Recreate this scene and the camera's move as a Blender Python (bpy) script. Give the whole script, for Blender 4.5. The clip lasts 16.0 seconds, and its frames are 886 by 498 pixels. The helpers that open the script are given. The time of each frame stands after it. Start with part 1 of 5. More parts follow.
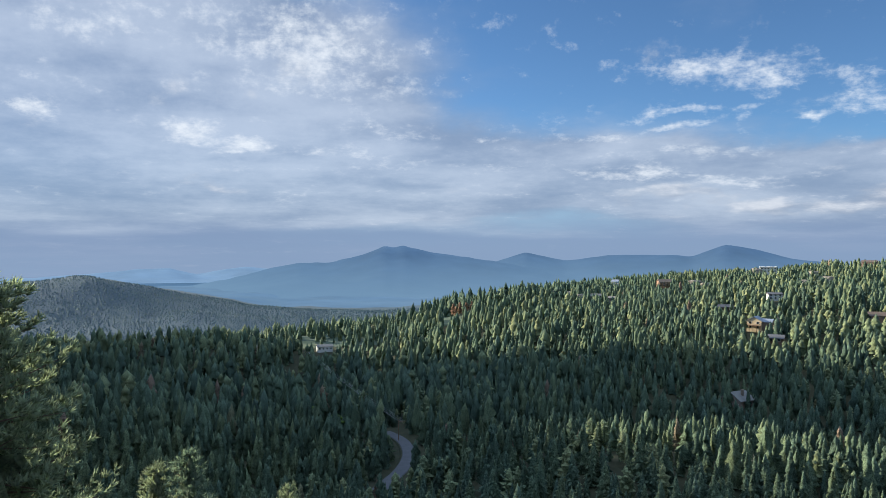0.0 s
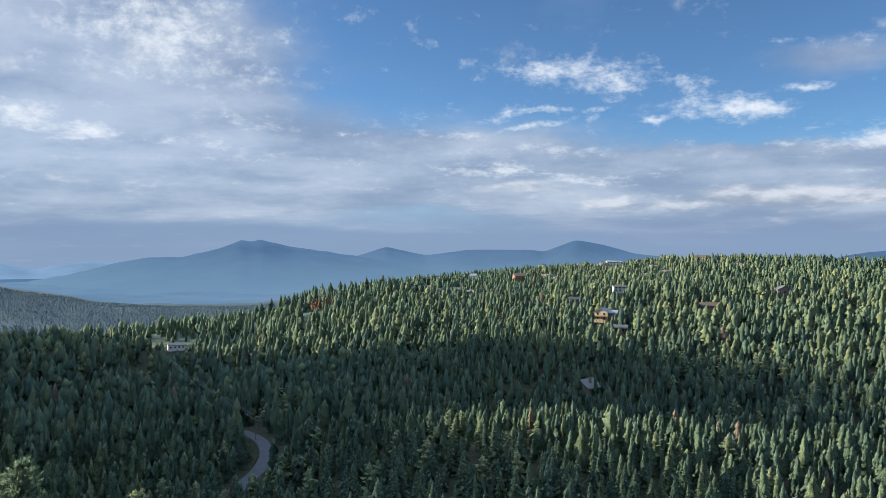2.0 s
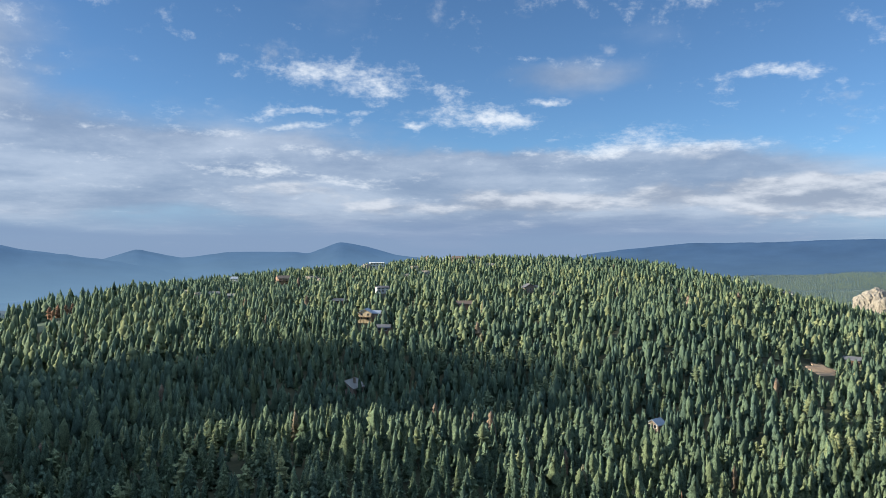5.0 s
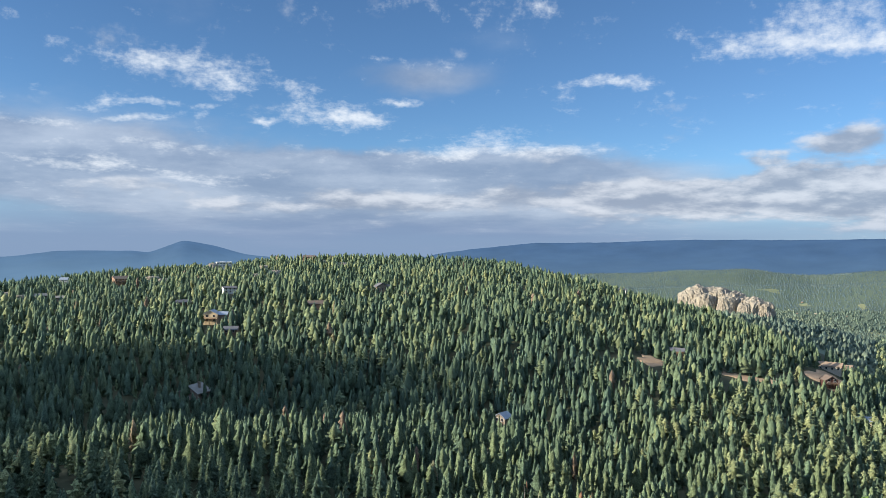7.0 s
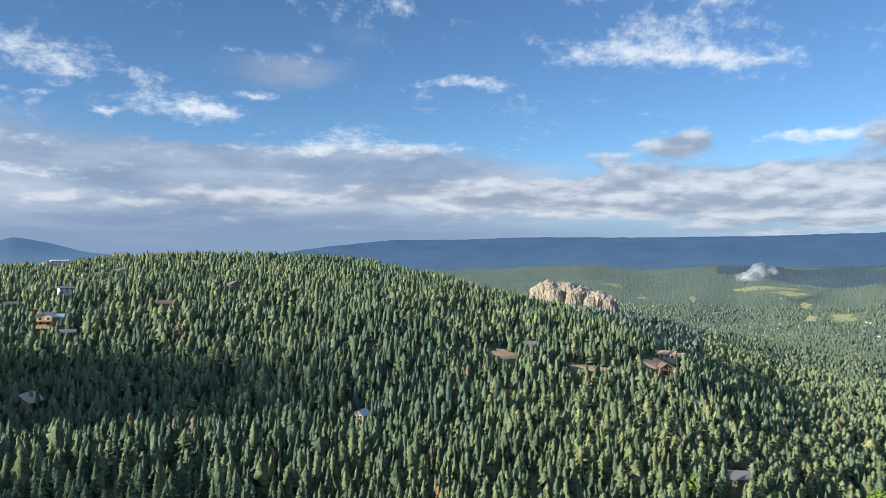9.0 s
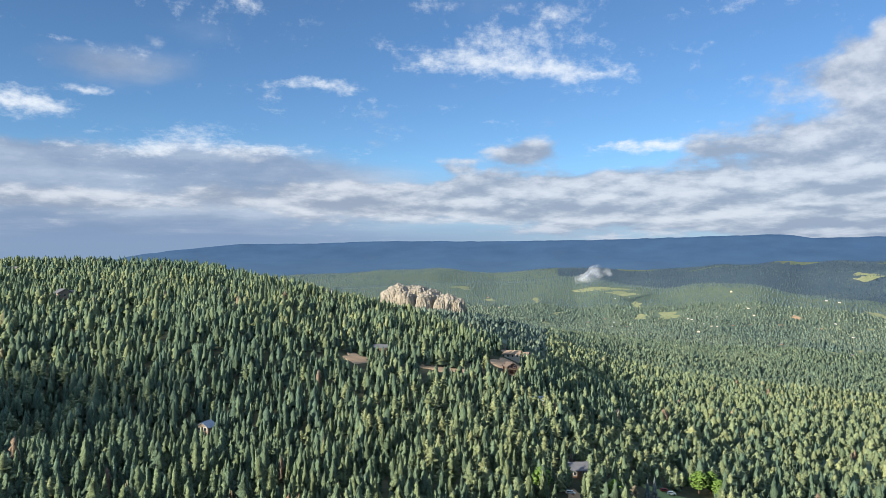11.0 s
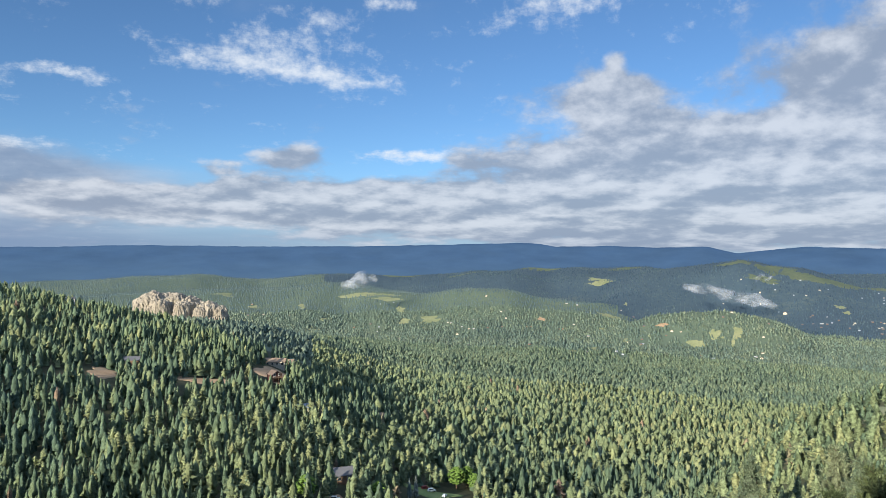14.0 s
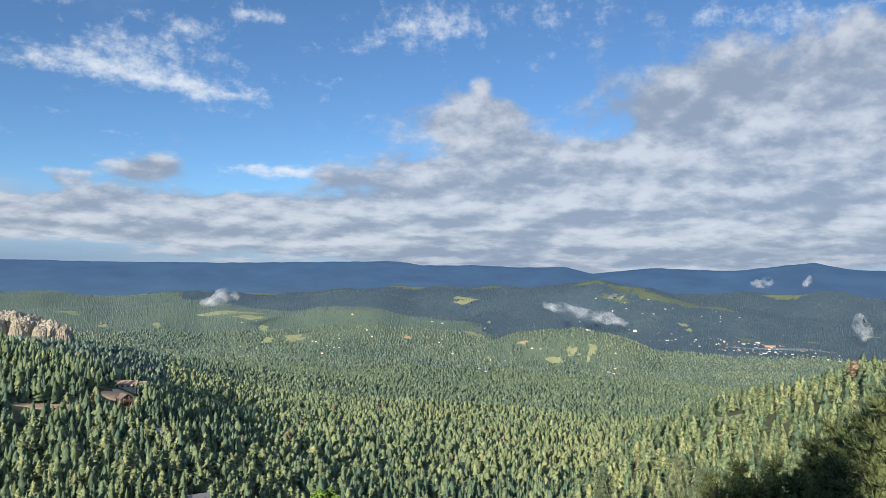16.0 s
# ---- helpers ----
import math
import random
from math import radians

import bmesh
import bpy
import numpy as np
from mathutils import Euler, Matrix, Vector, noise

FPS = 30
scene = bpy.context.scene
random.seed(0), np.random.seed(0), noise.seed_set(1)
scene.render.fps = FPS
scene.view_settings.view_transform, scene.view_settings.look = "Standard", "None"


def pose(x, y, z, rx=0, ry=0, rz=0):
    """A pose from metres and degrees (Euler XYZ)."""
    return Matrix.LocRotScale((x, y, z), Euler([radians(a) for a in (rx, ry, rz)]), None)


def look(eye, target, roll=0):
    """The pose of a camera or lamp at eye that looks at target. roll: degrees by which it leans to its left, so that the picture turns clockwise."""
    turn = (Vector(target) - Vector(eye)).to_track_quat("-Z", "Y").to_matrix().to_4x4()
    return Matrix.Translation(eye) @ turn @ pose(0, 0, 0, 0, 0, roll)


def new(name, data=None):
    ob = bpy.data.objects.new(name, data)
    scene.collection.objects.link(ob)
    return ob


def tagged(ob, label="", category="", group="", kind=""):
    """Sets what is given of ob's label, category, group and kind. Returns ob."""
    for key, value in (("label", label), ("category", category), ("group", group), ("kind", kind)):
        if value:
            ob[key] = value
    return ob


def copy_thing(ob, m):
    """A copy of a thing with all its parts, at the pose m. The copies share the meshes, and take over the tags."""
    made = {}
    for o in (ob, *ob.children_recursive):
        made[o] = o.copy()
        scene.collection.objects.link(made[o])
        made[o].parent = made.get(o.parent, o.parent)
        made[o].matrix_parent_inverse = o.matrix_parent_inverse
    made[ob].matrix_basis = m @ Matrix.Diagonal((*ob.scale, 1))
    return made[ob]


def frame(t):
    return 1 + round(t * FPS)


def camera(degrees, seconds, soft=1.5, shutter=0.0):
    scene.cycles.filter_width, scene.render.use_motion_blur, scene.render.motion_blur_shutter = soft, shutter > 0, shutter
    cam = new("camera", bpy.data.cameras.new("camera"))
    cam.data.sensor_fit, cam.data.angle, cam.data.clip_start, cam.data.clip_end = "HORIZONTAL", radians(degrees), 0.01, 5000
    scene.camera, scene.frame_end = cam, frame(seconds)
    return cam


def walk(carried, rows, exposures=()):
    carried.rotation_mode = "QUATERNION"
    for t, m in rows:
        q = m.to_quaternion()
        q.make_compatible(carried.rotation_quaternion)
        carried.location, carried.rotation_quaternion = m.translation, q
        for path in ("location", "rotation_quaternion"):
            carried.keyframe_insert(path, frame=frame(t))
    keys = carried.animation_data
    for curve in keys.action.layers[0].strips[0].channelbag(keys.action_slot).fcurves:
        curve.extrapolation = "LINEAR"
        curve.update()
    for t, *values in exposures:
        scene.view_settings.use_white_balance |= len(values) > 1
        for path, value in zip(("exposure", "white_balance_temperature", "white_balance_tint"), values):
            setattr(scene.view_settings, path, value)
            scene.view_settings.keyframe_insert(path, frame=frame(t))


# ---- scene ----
# ---- camera: a phone held on a hilltop, turning where it stands ----
cam = camera(61.29, 16.0, soft=0.7)
# seconds, yaw, pitch, roll in degrees
ROWS = [
    (0.0, 0.00, -0.00, 0.00),
    (0.5, -2.44, -0.09, -0.13),
    (1.0, -5.08, -0.19, -0.17),
    (1.5, -7.81, -0.30, -0.18),
    (2.0, -10.63, -0.40, -0.20),
    (2.5, -13.56, -0.45, -0.20),
    (3.0, -16.60, -0.42, -0.24),
    (3.5, -19.69, -0.37, -0.29),
    (4.0, -22.72, -0.30, -0.28),
    (6.5, -37.03, -0.21, -0.12),
    (7.0, -39.84, -0.23, -0.29),
    (7.5, -42.59, -0.31, -0.36),
    (8.0, -45.31, -0.35, -0.39),
    (8.5, -47.97, -0.39, -0.38),
    (9.0, -50.66, -0.40, -0.29),
    (11.5, -64.92, 0.05, -0.23),
    (12.0, -67.76, 0.13, -0.33),
    (12.5, -70.66, 0.19, -0.40),
    (13.0, -73.69, 0.29, -0.41),
    (13.5, -76.77, 0.38, -0.46),
    (14.0, -79.79, 0.52, -0.61),
    (14.5, -82.65, 0.79, -0.82),
    (15.0, -85.26, 1.16, -0.98),
    (15.5, -87.66, 1.61, -1.08),
    (16.0, -89.97, 2.07, -1.16),
]
walk(cam, [(t, pose(0, 0, 0, 90 + pitch, roll, yaw)) for t, yaw, pitch, roll in ROWS],
     [(0.0, 0.95), (11.0, 0.95), (13.0, 0.90), (16.0, 0.80)])

# ---- light: a low sun to the left of the first view, broken cloud ----
SUN_AZ, SUN_EL = 66.0, 17.5      # azimuth counted to the left of +y


def heading(az):
    a = math.radians(az)
    return Vector((-math.sin(a), math.cos(a), 0.0))


sun_way = heading(SUN_AZ) * math.cos(math.radians(SUN_EL)) + Vector((0, 0, math.sin(math.radians(SUN_EL))))
sun = new("sun", bpy.data.lights.new("sun", "SUN"))
sun.data.energy, sun.data.angle, sun.data.color = 5.0, math.radians(1.2), (1.0, 0.92, 0.76)
sun.matrix_basis = look(sun_way * 100, (0, 0, 0))

world = bpy.data.worlds.new("sky")
scene.world = world
world.use_nodes = True
wn, wl = world.node_tree.nodes, world.node_tree.links
wn.clear()


def plug(sock, v):
    if isinstance(v, (int, float)):
        sock.default_value = v
    elif isinstance(v, tuple):
        sock.default_value = v if len(v) == len(sock.default_value) else (*v, 1)
    else:
        wl.new(v, sock)


def calc(op, a, b=0.0, c=0.0):
    x = wn.new("ShaderNodeMath")
    x.operation = op
    for s, v in zip(x.inputs, (a, b, c)):
        plug(s, v)
    return x.outputs[0]


def vec(op, a, b=(0, 0, 0), c=(0, 0, 0), out=0):
    x = wn.new("ShaderNodeVectorMath")
    x.operation = op
    plug(x.inputs[0], a), plug(x.inputs[1], b)
    if op == "MULTIPLY_ADD":
        plug(x.inputs[2], c)
    return x.outputs[out]


def eased(v, lo, hi, to0=0.0, to1=1.0):
    x = wn.new("ShaderNodeMapRange")
    x.interpolation_type = "SMOOTHSTEP"
    for s, q in zip(x.inputs, (v, lo, hi, to0, to1)):
        plug(s, q)
    return x.outputs[0]


def grain(p, scale, detail=6.0, rough=0.55, shift=(0, 0, 0), out="Fac"):
    x = wn.new("ShaderNodeTexNoise")
    plug(x.inputs["Vector"], vec("ADD", p, shift))
    for k, v in (("Scale", scale), ("Detail", detail), ("Roughness", rough)):
        x.inputs[k].default_value = v
    return x.outputs[out]


def blend(a, b, f):
    x = wn.new("ShaderNodeMix")
    x.data_type = "RGBA"
    plug(x.inputs[0], f), plug(x.inputs[6], a), plug(x.inputs[7], b)
    return x.outputs[2]


w_sky = wn.new("ShaderNodeTexSky")
w_sky.sky_type, w_sky.sun_disc = "NISHITA", False
w_sky.sun_elevation, w_sky.sun_rotation, w_sky.altitude = math.radians(SUN_EL), math.radians(-SUN_AZ), 2400
w_sky.air_density, w_sky.dust_density, w_sky.ozone_density = 1.0, 0.0, 4.0
SKY = 0.115

# the way of a ray as azimuth (to the left) and elevation, in degrees
w_dir = wn.new("ShaderNodeTexCoord").outputs["Generated"]
w_xyz = wn.new("ShaderNodeSeparateXYZ")
wl.new(w_dir, w_xyz.inputs[0])
w_az = calc("MULTIPLY", calc("ARCTAN2", calc("MULTIPLY", w_xyz.outputs[0], -1.0), w_xyz.outputs[1]), 57.2958)
w_el = calc("MULTIPLY", calc("ARCSINE", w_xyz.outputs[2]), 57.2958)
w_c = wn.new("ShaderNodeCombineXYZ")
wl.new(w_az, w_c.inputs[0]), wl.new(w_el, w_c.inputs[1])
FLAT = w_c.outputs[0]                                     # azimuth, elevation
w_c2 = wn.new("ShaderNodeCombineXYZ")
wl.new(calc("MULTIPLY", w_az, 0.42), w_c2.inputs[0])
wl.new(calc("MULTIPLY", calc("LOGARITHM", calc("ADD", calc("MAXIMUM", w_el, -2.0), 4.0), math.e), 10.0), w_c2.inputs[1])
WIDE = w_c2.outputs[0]                                    # clouds flatten towards the horizon
rag = vec("SUBTRACT", grain(WIDE, 0.16, 5.0, 0.6, (7, 3, 1), "Color"), (0.5, 0.5, 0.5))
BENT = vec("MULTIPLY_ADD", rag, (9.0, 4.5, 0), FLAT)


def masses(rows):
    """The sum of soft ovals: azimuth, elevation, half width, half height, weight."""
    total = None
    for az, el, w, h, k in rows:
        d = vec("LENGTH", vec("MULTIPLY_ADD", BENT, (1 / w, 1 / h, 0), (-az / w, -el / h, 0)), out=1)
        m = eased(d, 0.0, 1.55, 1.15 * k, 0.0)
        total = m if total is None else calc("ADD", total, m)
    return total


# grey sheet over the first view and along the horizon
SHEET = [(34, 11, 26, 11, 1.0), (14, 9, 18, 10, 0.95), (-6, 6, 16, 3.6, 0.85), (60, 14, 40, 16, 1.0), (-22, 4.5, 22, 3.2, 0.9), (-42, 3.7, 20, 3.2, 0.95), (-38.5, 13.0, 6.5, 1.3, 0.62), (-47, 5.6, 9, 1.6, 0.6), (-35, 6.3, 7, 1.2, 0.6)]
# bright mottled and streaked white
WHITE = [(13, 15.5, 7, 4.5, 0.58), (8, 14.6, 4.5, 3.2, 0.56), (26, 17.5, 6, 3, 0.3), (19.0, 8.7, 2.4, 0.8, 1.0), (15.1, 7.6, 2.6, 0.6, 1.0), (29.5, 9.8, 2.0, 0.9, 0.9), (4, 12.5, 4, 1.2, 0.4),
         (-16.0, 12.7, 5.0, 1.1, 0.6), (-20.6, 12.5, 5.2, 1.5, 0.8), (-23.8, 11.1, 2.4, 0.9, 0.75), (-29.0, 11.3, 2.0, 1.0, 0.75), (-31.2, 9.7, 4.8, 0.95, 0.9), (-34.8, 10.3, 2.6, 0.7, 0.95), (-37.2, 11.4, 1.8, 0.35, 0.8),
         (-26.8, 8.8, 1.4, 0.42, 0.95), (-21.8, 8.7, 0.5, 1.0, 0.6), (-21.5, 9.5, 1.1, 0.3, 0.7), (-16.4, 9.7, 4.0, 0.4, 0.75), (-16.6, 8.7, 2.4, 0.28, 0.75), (-11.5, 8.2, 3.4, 0.5, 0.85), (-3.8, 8.6, 1.4, 0.3, 0.6), (3.5, 8.9, 5, 0.8, 0.5), (7, 6.9, 5, 0.8, 0.55), (-14.0, 5.2, 6, 0.8, 0.75), (-18.5, 6.8, 5, 0.5, 0.55), (-22.0, 4.8, 4, 0.5, 0.5),
         (-40.0, 13.9, 5.5, 0.8, 0.38), (-43.5, 7.9, 4.5, 0.9, 0.8), (-48.5, 7.0, 6.0, 0.6, 0.8), (-40.5, 7.2, 2.5, 0.7, 0.6), (-52.9, 11.9, 3.0, 0.62, 1.0), (-57.0, 11.3, 0.9, 0.3, 0.5), (-8.8, 18.4, 4, 0.7, 0.8), (-30.5, 14.8, 1.2, 0.4, 0.4), (-37, 18.2, 3, 0.7, 0.5),
         (-47.5, 17.4, 4, 0.9, 0.85), (-52.5, 16.8, 2.5, 0.5, 0.5), (-62.0, 13.9, 4.2, 1.7, 0.66), (-67.0, 13.4, 5.0, 1.7, 0.66), (-71.0, 12.8, 4.6, 1.3, 0.8), (-74.5, 12.2, 2.6, 0.7, 0.7), (-64.5, 15.2, 2.8, 0.9, 0.62), (-69.0, 15.6, 4.4, 1.0, 0.6), (-70.5, 17.4, 4.4, 1.1, 0.66), (-61.0, 17.6, 3.0, 0.7, 0.55),
         (-77.0, 18.6, 2.6, 0.7, 0.85), (-77.5, 7.9, 4.4, 0.6, 0.9), (-80.5, 14.0, 1.0, 0.35, 0.5), (-88.5, 19.2, 4.5, 2.2, 0.85), (-98, 19.0, 6, 1.2, 0.5), (-104, 13.6, 1.5, 0.4, 0.4), (-116, 17.8, 7, 1.4, 0.6)]
# heaped cloud, white above and grey below
HEAPS = [(-90, 2.0, 34, 1.7, 0.8), (-125, 2.2, 24, 2.0, 0.8), (-68.4, 7.1, 3.0, 0.95, 1.0), (-63.0, 6.4, 1.8, 0.7, 0.6), (-91.8, 11.6, 7.0, 1.7, 1.2), (-92.0, 13.0, 4.2, 1.3, 0.7), (-93.0, 9.6, 8.0, 1.3, 0.6), (-90.2, 14.7, 1.2, 1.1, 0.5), (-93.0, 14.7, 1.2, 1.1, 0.5), (-107.0, 11.8, 7.0, 2.7, 1.05), (-118.0, 13.4, 9, 4.0, 1.05), (-99.0, 8.6, 8, 1.6, 0.7), (-112, 7.6, 18, 3.0, 0.95),
         (-74, 4.2, 14, 2.2, 1.05), (-95, 4.6, 22, 3.0, 1.15), (-120, 4.8, 24, 3.8, 1.15), (-58, 3.6, 12, 1.9, 1.0), (-40, 3.6, 14, 1.4, 0.7), (-150, 14, 40, 12, 0.9), (-86, 7.4, 9, 1.6, 0.85), (-22, 3.4, 12, 0.9, 0.5)]

STREAK = vec("MULTIPLY_ADD", rag, (0.9, 2.2, 0), vec("MULTIPLY", WIDE, (0.32, 1.2, 1.0)))
mottle = calc("ADD", calc("MULTIPLY", grain(WIDE, 1.05, 7.0, 0.62, (3, 9, 2)), 0.52), calc("MULTIPLY", grain(STREAK, 0.8, 8.0, 0.66, (1, 4, 6)), 0.40))
mottle = calc("ADD", mottle, calc("MULTIPLY", calc("SUBTRACT", grain(WIDE, 3.2, 5.0, 0.65, (8, 1, 3)), 0.5), 0.30))
mottle = calc("ADD", mottle, 0.04)
broad = grain(WIDE, 0.22, 6.0, 0.55, (1, 5, 4))
LONG = vec("MULTIPLY", WIDE, (0.55, 1.0, 1.0))
bands = grain(LONG, 0.34, 6.0, 0.5, (4, 2, 7))
heap_a = grain(WIDE, 0.46, 8.0, 0.56, (5, 2, 8))
heap_b = grain(WIDE, 0.46, 8.0, 0.56, (5.35, 2.95, 8))
puff_a = grain(WIDE, 1.1, 6.0, 0.55, (2, 7, 8))
puff_b = grain(WIDE, 1.1, 6.0, 0.55, (2.2, 7.45, 8))

sheet = eased(calc("ADD", masses(SHEET), calc("MULTIPLY", calc("SUBTRACT", bands, 0.5), 1.1)), 0.05, 0.85)
white = eased(calc("ADD", masses(WHITE), calc("MULTIPLY", calc("SUBTRACT", mottle, 0.5), 5.0)), 0.25, 1.9)
heaps = eased(calc("ADD", masses(HEAPS), calc("MULTIPLY", calc("SUBTRACT", heap_a, 0.5), 2.8)), 0.30, 1.0)
# tops catch the sun, bases stay grey
relief = eased(calc("ADD", calc("MULTIPLY", calc("SUBTRACT", heap_a, heap_b), 2.6), calc("ADD", calc("MULTIPLY", calc("SUBTRACT", puff_a, puff_b), 0.9), calc("MULTIPLY", calc("SUBTRACT", bands, 0.5), 0.8))), -0.42, 0.62)

sky_blue = vec("MULTIPLY", w_sky.outputs[0], (0.88 * SKY, 1.0 * SKY, 1.04 * SKY))
low = eased(w_el, 7.0, 0.5)                                # the air is thick and pale above the horizon
c = blend(sky_blue, (0.25, 0.36, 0.55), calc("MULTIPLY", low, 0.75))
sheet_c = blend((0.215, 0.287, 0.42), (0.43, 0.50, 0.62), eased(calc("ADD", calc("MULTIPLY", bands, 0.9), calc("MULTIPLY", mottle, 0.30)), 0.42, 0.80))
c = blend(c, sheet_c, calc("MULTIPLY", sheet, 0.88))
c = blend(c, (0.76, 0.81, 0.87), calc("MULTIPLY", white, 0.88))
c = blend(c, blend((0.275, 0.335, 0.44), (0.60, 0.645, 0.72), relief), calc("MULTIPLY", heaps, 0.92))
under = eased(calc("ADD", w_el, calc("MULTIPLY", calc("SUBTRACT", bands, 0.5), 2.4)), 2.7, 0.7)   # rain-dark base along the horizon
c = blend(c, (0.185, 0.268, 0.425), calc("MULTIPLY", under, eased(w_az, -80.0, -45.0, 0.15, 0.8)))
# broken bright cloud added overhead, out of view, to raise the fill light
over = calc("MULTIPLY", eased(w_el, 21.0, 38.0), eased(grain(vec("MULTIPLY", w_dir, (1, 1, 2)), 2.6, 5.0), 0.32, 0.56))
c = blend(c, (0.54, 0.73, 1.05), over)
w_bg, w_out = wn.new("ShaderNodeBackground"), wn.new("ShaderNodeOutputWorld")
w_bg.inputs["Strength"].default_value = 0.62
wl.new(c, w_bg.inputs[0])
wl.new(w_bg.outputs[0], w_out.inputs[0])

# ---- materials ----
def material(name):
    m = bpy.data.materials.new(name)
    m.use_nodes = True
    m.node_tree.nodes.clear()
    n, l = m.node_tree.nodes, m.node_tree.links
    out, bsdf = n.new("ShaderNodeOutputMaterial"), n.new("ShaderNodeBsdfPrincipled")
    l.new(bsdf.outputs[0], out.inputs[0])
    bsdf.inputs["Specular IOR Level"].default_value = 0.25
    return m, n, l, bsdf


def ramp(n, stops):
    r = n.new("ShaderNodeValToRGB")
    while len(r.color_ramp.elements) < len(stops):
        r.color_ramp.elements.new(0.5)
    for e, (p, c) in zip(r.color_ramp.elements, stops):
        e.position, e.color = p, (*c, 1)
    return r


def mixed(n, l, a, b, fac, mode="MIX"):
    x = n.new("ShaderNodeMix")
    x.data_type, x.blend_type = "RGBA", mode
    for sock, v in ((x.inputs[0], fac), (x.inputs[6], a), (x.inputs[7], b)):
        if isinstance(v, (int, float)):
            sock.default_value = v
        elif isinstance(v, tuple):
            sock.default_value = (*v, 1)
        else:
            l.new(v, sock)
    return x.outputs[2]


def noise_at(n, l, scale, detail=3.0, coords="Object", rough=0.55):
    t, x = n.new("ShaderNodeTexCoord"), n.new("ShaderNodeTexNoise")
    x.inputs["Scale"].default_value, x.inputs["Detail"].default_value, x.inputs["Roughness"].default_value = scale, detail, rough
    l.new(t.outputs[coords], x.inputs["Vector"])
    return x.outputs["Fac"]


def surface(name, stops, scale, fine=6.0, rough=0.8, bump=0.3, metal=0.0, bump_dist=0.05):
    """Two scales of mottling over a ramp of colours, with a fine relief."""
    m, n, l, b = material(name)
    r = ramp(n, stops)
    big, small = noise_at(n, l, scale), noise_at(n, l, scale * fine, 5.0)
    mx = n.new("ShaderNodeMix")
    mx.inputs[0].default_value = 0.45
    l.new(big, mx.inputs[2]), l.new(small, mx.inputs[3])
    l.new(mx.outputs[0], r.inputs[0])
    l.new(r.outputs[0], b.inputs["Base Color"])
    b.inputs["Roughness"].default_value, b.inputs["Metallic"].default_value = rough, metal
    if bump:
        bp = n.new("ShaderNodeBump")
        bp.inputs["Strength"].default_value, bp.inputs["Distance"].default_value = bump, bump_dist
        l.new(small, bp.inputs["Height"])
        l.new(bp.outputs[0], b.inputs["Normal"])
    return m


def foliage(name, dark, mid, light, dead=None, scale=0.6, per_object=False, calm=1.0, relief=0.0, glow=0.0):
    """Needles: each tree has its own tint, each spray its own shade of it."""
    m, n, l, b = material(name)
    if per_object:
        o = n.new("ShaderNodeObjectInfo")
        tint = o.outputs["Random"]
    else:
        a = n.new("ShaderNodeAttribute")
        a.attribute_name = "tint"
        tint = a.outputs["Fac"]
    stops = [(0.0, dark), (0.5, mid), (0.94, light)]
    if dead:
        stops += [(0.992, light), (0.997, dead)]
    r = ramp(n, stops)
    l.new(tint, r.inputs[0])
    g = n.new("ShaderNodeNewGeometry")
    isl = n.new("ShaderNodeMapRange")
    isl.inputs[3].default_value, isl.inputs[4].default_value = 1 - 0.22 * calm, 1 + 0.22 * calm
    l.new(g.outputs["Random Per Island"], isl.inputs[0])
    c = mixed(n, l, r.outputs[0], isl.outputs[0], 1.0, "MULTIPLY")
    # sprays of needles; the shade of gaps between them is noise in the colour
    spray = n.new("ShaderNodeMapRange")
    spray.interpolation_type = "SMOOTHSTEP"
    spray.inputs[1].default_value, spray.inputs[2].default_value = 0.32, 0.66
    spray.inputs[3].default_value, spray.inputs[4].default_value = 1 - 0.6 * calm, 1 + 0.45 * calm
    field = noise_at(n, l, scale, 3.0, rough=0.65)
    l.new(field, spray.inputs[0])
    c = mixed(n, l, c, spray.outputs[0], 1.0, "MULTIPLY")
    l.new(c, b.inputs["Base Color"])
    b.inputs["Roughness"].default_value = 0.75
    b.inputs["Specular IOR Level"].default_value = 0.06
    if relief:
        bp = n.new("ShaderNodeBump")
        bp.inputs["Strength"].default_value, bp.inputs["Distance"].default_value = 0.8, relief
        l.new(field, bp.inputs["Height"])
        l.new(bp.outputs[0], b.inputs["Normal"])
    if glow:
        tr, mx = n.new("ShaderNodeBsdfTranslucent"), n.new("ShaderNodeMixShader")
        l.new(mixed(n, l, c, (1.06, 1.12, 0.95), 1.0, "MULTIPLY"), tr.inputs["Color"])
        mx.inputs[0].default_value = glow
        l.new(b.outputs[0], mx.inputs[1]), l.new(tr.outputs[0], mx.inputs[2])
        l.new(mx.outputs[0], next(q for q in n if q.type == "OUTPUT_MATERIAL").inputs[0])
    return m


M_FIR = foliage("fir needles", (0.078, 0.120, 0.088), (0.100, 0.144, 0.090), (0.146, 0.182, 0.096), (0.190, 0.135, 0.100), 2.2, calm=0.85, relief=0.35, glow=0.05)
# Lighter than the firs so that the front-lit slopes come out brighter.
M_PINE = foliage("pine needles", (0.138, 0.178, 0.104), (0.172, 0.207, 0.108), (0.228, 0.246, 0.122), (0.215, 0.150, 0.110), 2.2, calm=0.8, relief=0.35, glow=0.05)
# Paler and bluer with distance: air haze is put into the needle colours.
M_VALLEY = foliage("valley needles paled by haze", (0.094, 0.134, 0.097), (0.120, 0.160, 0.105), (0.165, 0.197, 0.118), None, 0.35, calm=0.6)
M_FAR = foliage("far needles tinted with haze", (0.089, 0.129, 0.111), (0.111, 0.151, 0.118), (0.150, 0.182, 0.126), None, 0.12, calm=0.6)
